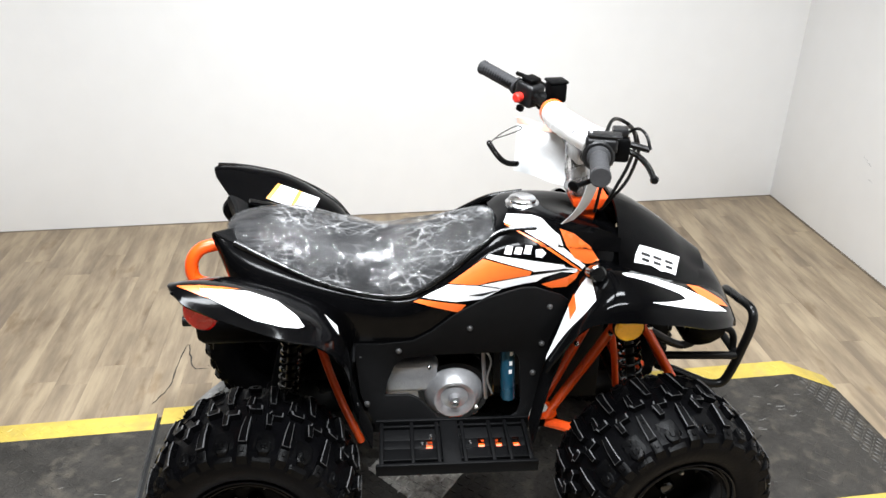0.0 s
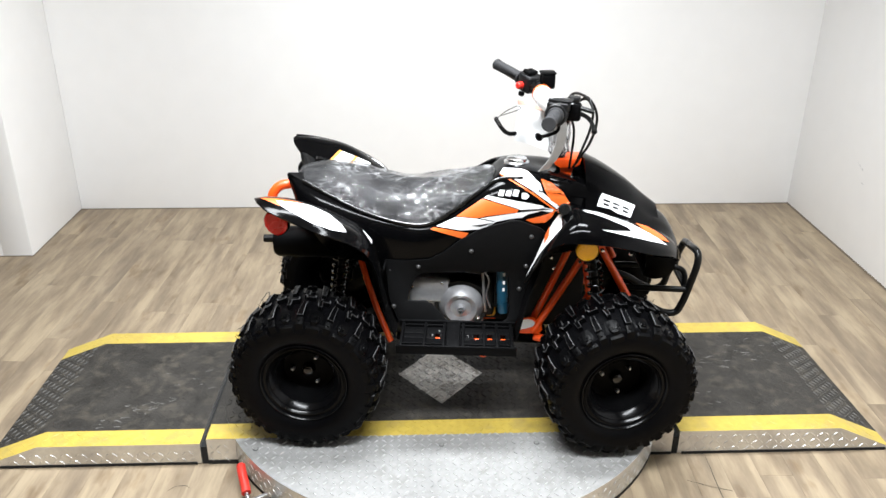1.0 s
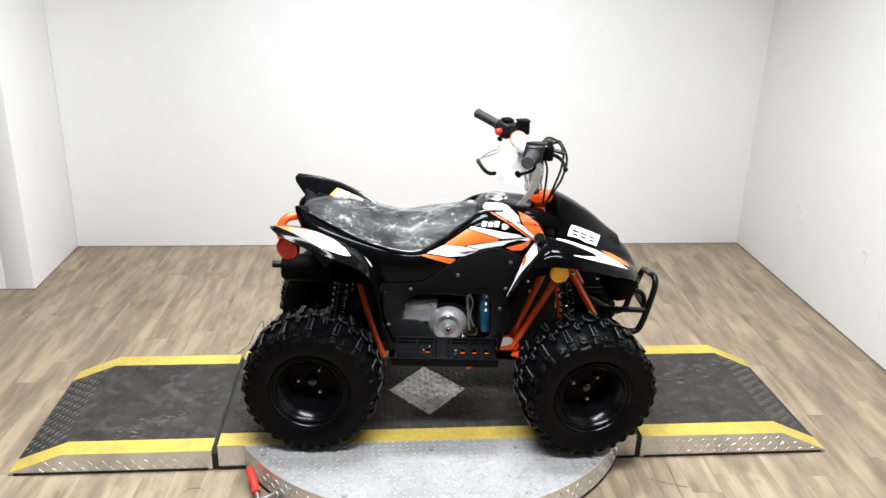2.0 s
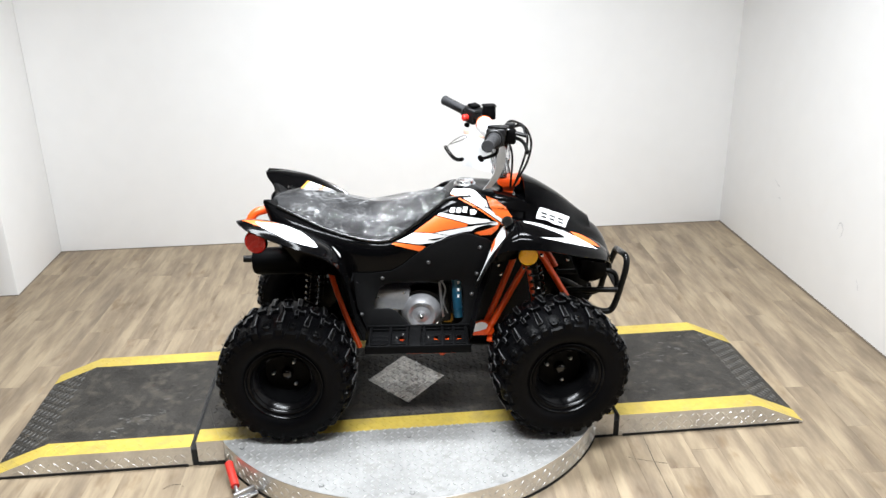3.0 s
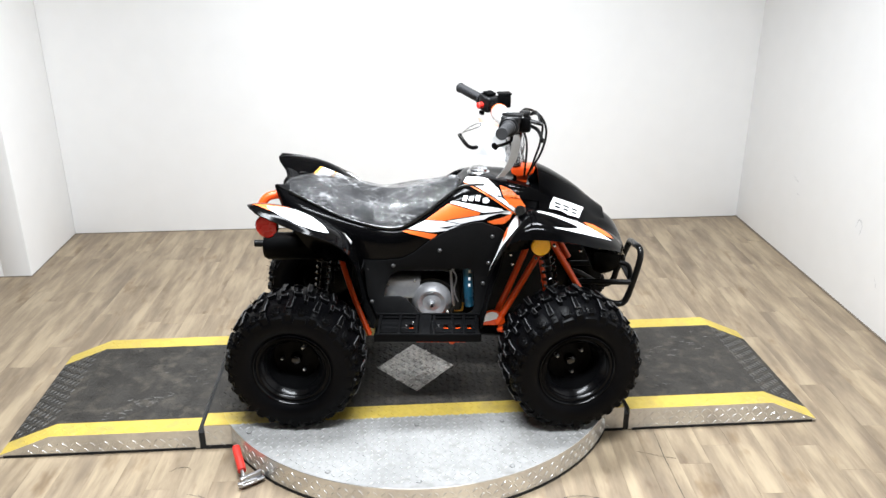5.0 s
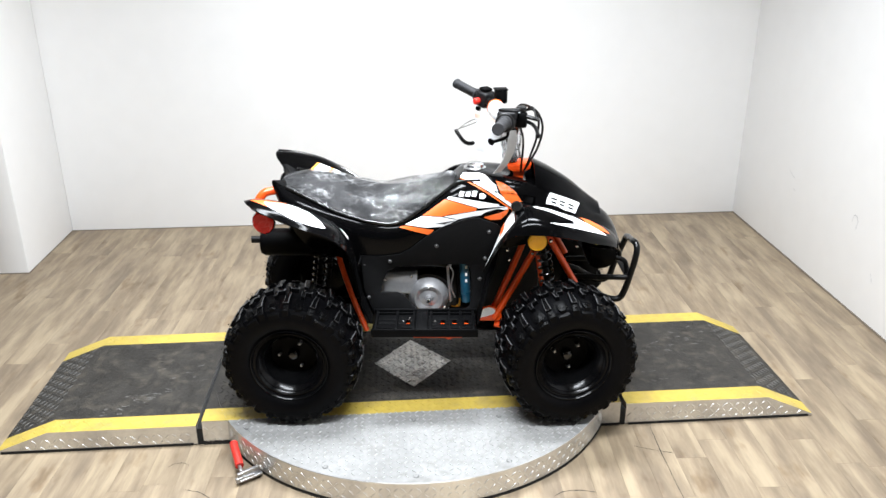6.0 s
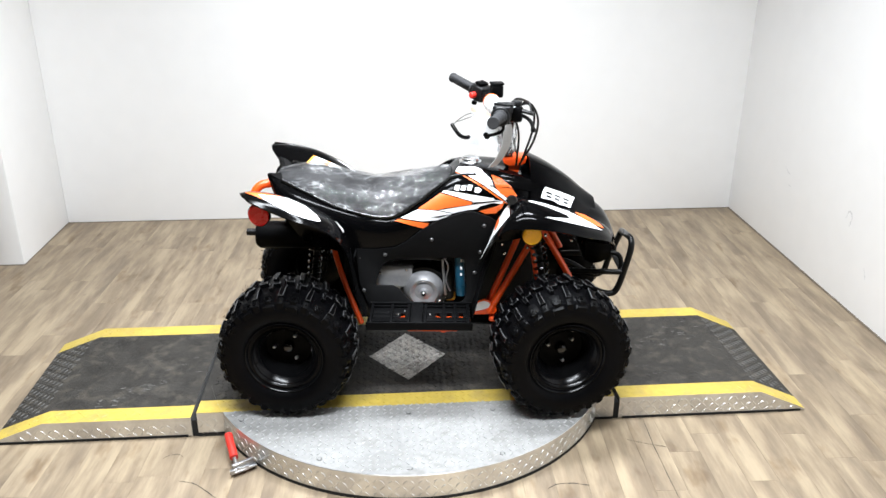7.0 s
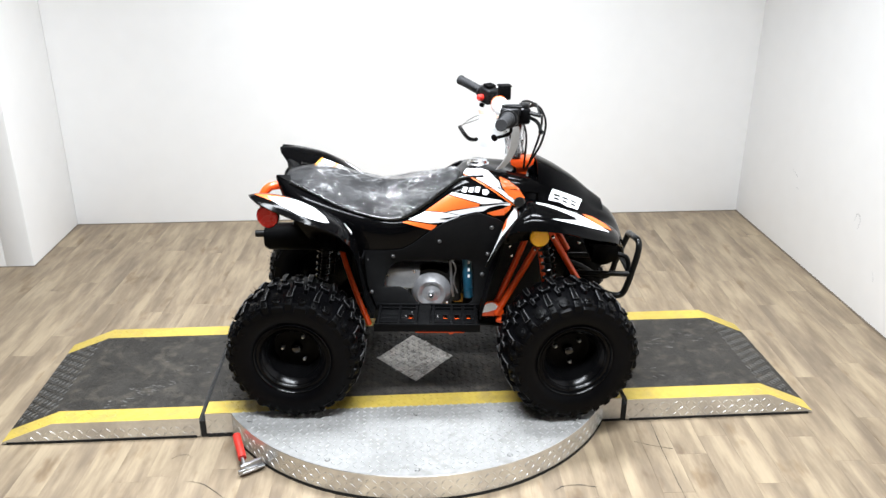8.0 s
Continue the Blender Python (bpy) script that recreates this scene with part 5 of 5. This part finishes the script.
def seat_film():
    """Loose film pulled into long crossing wrinkles, slack over the dip of the seat."""
    r = random.Random(23)
    g = smooth_grid(sym(seat_rows), 20, 20)
    bm = bmesh.new()
    a, b = len(g), len(g[0])
    grid = []
    for i in range(a):
        line = []
        for j in range(b):
            du = g[min(i + 1, a - 1)][j] - g[max(i - 1, 0)][j]
            dv = g[i][min(j + 1, b - 1)] - g[i][max(j - 1, 0)]
            n = du.cross(dv).normalized()
            if n.z < 0:
                n = -n
            p = g[i][j]
            v = (j / (b - 1) - 0.5) * 0.36
            rim = min(1, min(j, b - 1 - j) / 16) * min(1, min(i, a - 1 - i) / 10)
            calm = noise.noise(Vector((p.x * 11, v * 14, 2.7)))
            high = 0.0
            for turn, seed, sign in ((62, 1.3, 1), (118, 4.9, -1), (20, 8.2, 1)):
                amount = min(1, max(0.0, 0.42 + 1.5 * noise.noise(Vector((p.x * 9, v * 10, seed)))))
                high += amount * wrinkle(p.x, v, turn, seed)
            slack = 0.010 * math.exp(-((p.x + 0.09) / 0.10) ** 2) * max(0, 1 - abs(p.y) / 0.10)
            line.append(bm.verts.new(p + n * (0.0022 + rim * (slack + 0.0042 * high + 0.002 * calm + r.uniform(0, 0.0003)))))
        grid.append(line)
    for i in range(a - 1):
        for j in range(b - 1):
            bm.faces.new((grid[i][j], grid[i + 1][j], grid[i + 1][j + 1], grid[i][j + 1]))
    return finish(bm)


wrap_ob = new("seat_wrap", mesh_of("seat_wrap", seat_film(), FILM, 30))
wrap_ob.parent = seat
wrap_ob["label"] = "clear crumpled plastic wrap"

# ---- small things on the floor and wall ----
clamp = empty("toggle_clamp", pose(-0.468, -0.165, 0.002, 0, 0, 0), "steel toggle clamp with a red rubber handle at the turntable's edge", "clamp")
part("clamp_handle", tube([(-.032, .093, .048), (-.025, .070, .045), (-.012, .034, .036), (-.005, .012, .031)], .0115, 14), RED_GRIP, clamp, "red rubber handle")
part("clamp_bar", tube([(-.006, .016, .031), (.000, -.002, .026), (.005, -.014, .021)], .005, 10), STEEL, clamp)
part("clamp_base", box(-.004, .060, -.010, .012, 0, .006, .002), STEEL, clamp, "", pose(.002, -.024, .010, 0, 0, 32))
part("clamp_arm", box(-.008, .054, -.005, .005, .004, .022, .002), STEEL, clamp, "", pose(.002, -.021, .012, 0, 0, 34))
part("clamp_arm", box(-.002, .050, -.005, .005, .004, .018, .002), STEEL, clamp, "", pose(-.008, -.031, .004, 0, 0, 28))
part("clamp_pin", lathe([(-.012, 0), (-.012, .004), (.012, .004), (.012, 0)], 12), STEEL, clamp, "", pose(.006, -.016, .022, 0, 0, 32))
part("clamp_foot", lathe([(0, 0), (0, .008), (.01, .008), (.014, .004), (.022, .004)], 12), BLACK_METAL, clamp, "", pose(.045, .010, .012, -90, 0, 0))

CRACK = material("dark_floor_crack", (0.012, 0.011, 0.010), 0.8, vary=0.3, scale=30)


def scratch(points, wide, seed, mat=None, z=0.0008):
    """A ragged thin crack or scuff lying on a surface."""
    r = random.Random(seed)
    pts = spline(points, 6)
    bm = bmesh.new()
    prev = None
    for i, p in enumerate(pts):
        d = (pts[min(i + 1, len(pts) - 1)] - pts[max(i - 1, 0)]).normalized()
        s = Vector((-d.y, d.x, 0)) * wide * r.uniform(0.25, 1.0) * (0.3 if i in (0, len(pts) - 1) else 1)
        j = Vector((r.uniform(-1, 1), r.uniform(-1, 1), 0)) * wide * 0.7
        cur = [bm.verts.new(p + s + j + Vector((0, 0, z))), bm.verts.new(p - s + j + Vector((0, 0, z)))]
        if prev:
            bm.faces.new((prev[0], prev[1], cur[1], cur[0]))
        prev = cur
    for f in bm.faces:
        f.normal_update()
        if f.normal.z < 0:
            f.normal_flip()
    return part("floor_crack", bm, mat or CRACK, floor)


scratch([(-.664, .702, 0), (-.64, .745, 0), (-.625, .79, 0), (-.622, .86, 0), (-.605, .985, 0), (-.59, .93, 0), (-.57, .86, 0), (-.53, .855, 0)], .0026, 1)
scratch([(.36, -.305, 0), (.39, -.288, 0), (.43, -.287, 0), (.475, -.30, 0)], .0015, 2)
scratch([(.63, -.105, 0), (.68, -.13, 0), (.735, -.15, 0)], .0014, 3)
scratch([(-.615, -.20, 0), (-.57, -.215, 0), (-.53, -.25, 0), (-.49, -.29, 0)], .0012, 4)
scratch([(-.68, -.10, 0), (-.665, -.085, 0), (-.64, -.083, 0), (-.625, -.095, 0)], .0010, 5)
scratch([(.711, -.005, 0), (.70, -.16, 0), (.694, -.34, 0), (.68, -.62, 0)], .0011, 6)
PALE = material("pale_paint_scuff", (0.16, 0.155, 0.145), 0.7, vary=0.4, scale=60)
scuff_rnd = random.Random(77)
for cx, cy, n_marks, spread in ((-.80, .17, 16, .035), (-.86, .10, 8, .03), (-.72, .30, 7, .06), (.86, .33, 14, .05), (.98, .42, 9, .06), (.80, .15, 6, .05)):
    for k in range(n_marks):
        px, py = cx + scuff_rnd.gauss(0, spread), cy + scuff_rnd.gauss(0, spread * .6)
        turn = scuff_rnd.uniform(-.5, .5)
        far = scuff_rnd.uniform(.004, .014)
        if not (FY1 + .01 < py < BY0 - .01):
            continue
        ends = [(px + far * q * math.cos(turn), py + far * q * math.sin(turn) + scuff_rnd.uniform(-.002, .002), 0) for q in (-1, -.3, .4, 1)]
        o = scratch(ends, scuff_rnd.uniform(.0006, .0022), 100 + k, PALE, (.061 if px < 0 else .069) + .0013)
        o.name = "paint_scuff"
        o.parent = ramp_obs[0 if px < 0 else 1]
SCUFF = material("grey_wall_scuff", (0.73, 0.73, 0.73), 0.7, vary=0.15, scale=40)


def wall_scuff(points, wide, seed):
    o = scratch([(y, z, 0) for y, z in points], wide, seed, SCUFF, 0.0)
    o.parent = east
    o.name = "scuff_mark"
    o.matrix_basis = Matrix(((0, 0, -1, -0.0012), (1, 0, 0, 0), (0, 1, 0, 0), (0, 0, 0, 1)))


wall_scuff([(-.545, .385), (-.57, .372), (-.60, .362)], .004, 7)
wall_scuff([(-1.09, .335), (-1.10, .36), (-1.115, .365), (-1.13, .35), (-1.125, .325), (-1.12, .31)], .0045, 8)
wall_scuff([(-.60, .315), (-.63, .312)], .003, 9)
wall_scuff([(-1.27, .20), (-1.29, .16)], .003, 10)

# dark line where the walls meet the floor
for name, x0, x1, y0, y1 in (("baseboard", XL, XR, YB - 0.003, YB), ("baseboard", XL, XL + 0.003, YA, YB), ("baseboard", XO, XL, YA - 0.003, YA)):
    tagged(part(name, box(x0, x1, y0, y1, 0.0003, 0.003), SEAL), "thin dark sealing strip at the foot of the wall", "baseboard", kind="structure")
o = tagged(part("baseboard", box(-0.004, 0, Y0 - YB, -0.004, 0.0003, 0.006), SEAL), "thin dark sealing strip at the foot of the wall", "baseboard", kind="structure")
o.matrix_basis = pose(XR, YB, 0, 0, 0, -1.9)

# ---- floor planks ----


def plank_material(name, joined):
    m = bpy.data.materials.new(name)
    m.use_nodes = True
    nt = m.node_tree
    b = nt.nodes["Principled BSDF"]

    def node(kind, **values):
        n = nt.nodes.new(kind)
        for k, v in values.items():
            n.inputs[k].default_value = v
        return n
    tc = node("ShaderNodeTexCoord")
    source = node("ShaderNodeNewGeometry").outputs["Random Per Island"] if joined else node("ShaderNodeObjectInfo").outputs["Random"]
    shift = node("ShaderNodeVectorMath")
    shift.operation = "SCALE"
    shift.inputs[0].default_value = (37.0, 91.0, 53.0)
    nt.links.new(source, shift.inputs["Scale"])
    add = node("ShaderNodeVectorMath")
    nt.links.new(tc.outputs["Object"], add.inputs[0])
    nt.links.new(shift.outputs[0], add.inputs[1])

    def noise_at(scale, stretch, detail=4.0, rough=0.6):
        mp = node("ShaderNodeMapping")
        mp.inputs["Scale"].default_value = stretch
        nt.links.new(add.outputs[0], mp.inputs["Vector"])
        n = node("ShaderNodeTexNoise", Scale=scale, Detail=detail, Roughness=rough)
        nt.links.new(mp.outputs[0], n.inputs["Vector"])
        return n.outputs[0]

    def ramp(src, stops):
        r = node("ShaderNodeValToRGB")
        e = r.color_ramp.elements
        while len(e) < len(stops):
            e.new(0.5)
        for k, (p, c) in enumerate(stops):
            e[k].position, e[k].color = p, (*c, 1)
        nt.links.new(src, r.inputs[0])
        return r.outputs[0]

    def mix(f, a, c, blend="MIX"):
        x = node("ShaderNodeMix")
        x.data_type, x.blend_type = "RGBA", blend
        if isinstance(f, float):
            x.inputs[0].default_value = f
        else:
            nt.links.new(f, x.inputs[0])
        nt.links.new(a, x.inputs[6])
        nt.links.new(c, x.inputs[7])
        return x.outputs[2]
    tone = ramp(source, [(0.0, (0.168, 0.132, 0.094)), (0.3, (0.252, 0.199, 0.137)), (0.6, (0.222, 0.181, 0.136)), (1.0, (0.298, 0.233, 0.155))])
    patch = ramp(noise_at(6.5, (0.45, 2.4, 1), 5), [(0.36, (0.146, 0.109, 0.074)), (0.5, (0.232, 0.178, 0.118)), (0.64, (0.338, 0.268, 0.178))])
    colour = mix(0.80, tone, patch)
    grain = ramp(noise_at(14.0, (0.35, 8.0, 1), 5, 0.6), [(0.3, (0.84, 0.81, 0.78)), (0.55, (1, 1, 1)), (0.75, (1.08, 1.07, 1.05))])
    colour = mix(0.6, colour, grain, "MULTIPLY")
    knots = ramp(noise_at(10.0, (0.7, 1.5, 1), 3, 0.55), [(0.60, (1, 1, 1)), (0.72, (0.62, 0.53, 0.44))])
    colour = mix(0.65, colour, knots, "MULTIPLY")
    nt.links.new(colour, b.inputs["Base Color"])
    b.inputs["Specular IOR Level"].default_value = 0.42
    rr = node("ShaderNodeMapRange")
    rr.inputs[3].default_value, rr.inputs[4].default_value = 0.42, 0.62
    nt.links.new(noise_at(6.0, (1, 1, 1)), rr.inputs[0])
    nt.links.new(rr.outputs[0], b.inputs["Roughness"])
    return m


PLANK = plank_material("printed_wood_plank", False)
PLANK_FIELD = plank_material("printed_wood_field", True)
PW = 0.086
rnd = random.Random(11)
slant = radians(-2.6)
tilt = Matrix.Rotation(slant, 4, "Z")
turned = tilt @ Matrix.Rotation(radians(90), 4, "Z")
plank_meshes = {}


def plank_bm(length):
    return box(-length / 2 + 0.0002, length / 2 - 0.0002, -PW / 2 + 0.0002, PW / 2 - 0.0002, -0.006, 0.0)


rest = bmesh.new()
for i in range(-52, 13):
    x = 0.70 + i * PW
    if x < XO or x > XR - 0.02:
        continue
    back = YA if x < XL - 0.1 else YB
    y = (Y0 - 0.05 - x * math.sin(slant)) / math.cos(slant)
    end = (back + 0.05 - x * math.sin(slant)) / math.cos(slant)
    length = 0.1 * rnd.randint(2, 9)
    while y < end - 0.02:
        length = min(length, round(end - y, 2))
        c = tilt @ Vector((x, y + length / 2, 0))
        y += length
        if -1.25 < c.y and -1.9 < c.x and not (JL < c.x < JR and 0.12 < c.y < 0.46):
            key = round(length, 2)
            if key not in plank_meshes:
                plank_meshes[key] = mesh_of("plank", plank_bm(length), PLANK)
            o = new("plank", plank_meshes[key])
            o.parent = floor
            o.matrix_basis = Matrix.Translation(c) @ turned
        else:
            join(rest, plank_bm(length), turned.inverted() @ Matrix.Translation(c) @ turned)
        length = rnd.choice((0.46, 0.62, 0.78, 0.94))
rest_ob = part("plank_field", rest, PLANK_FIELD, floor)
rest_ob.matrix_basis = turned
rest_ob["kind"] = "stuff"
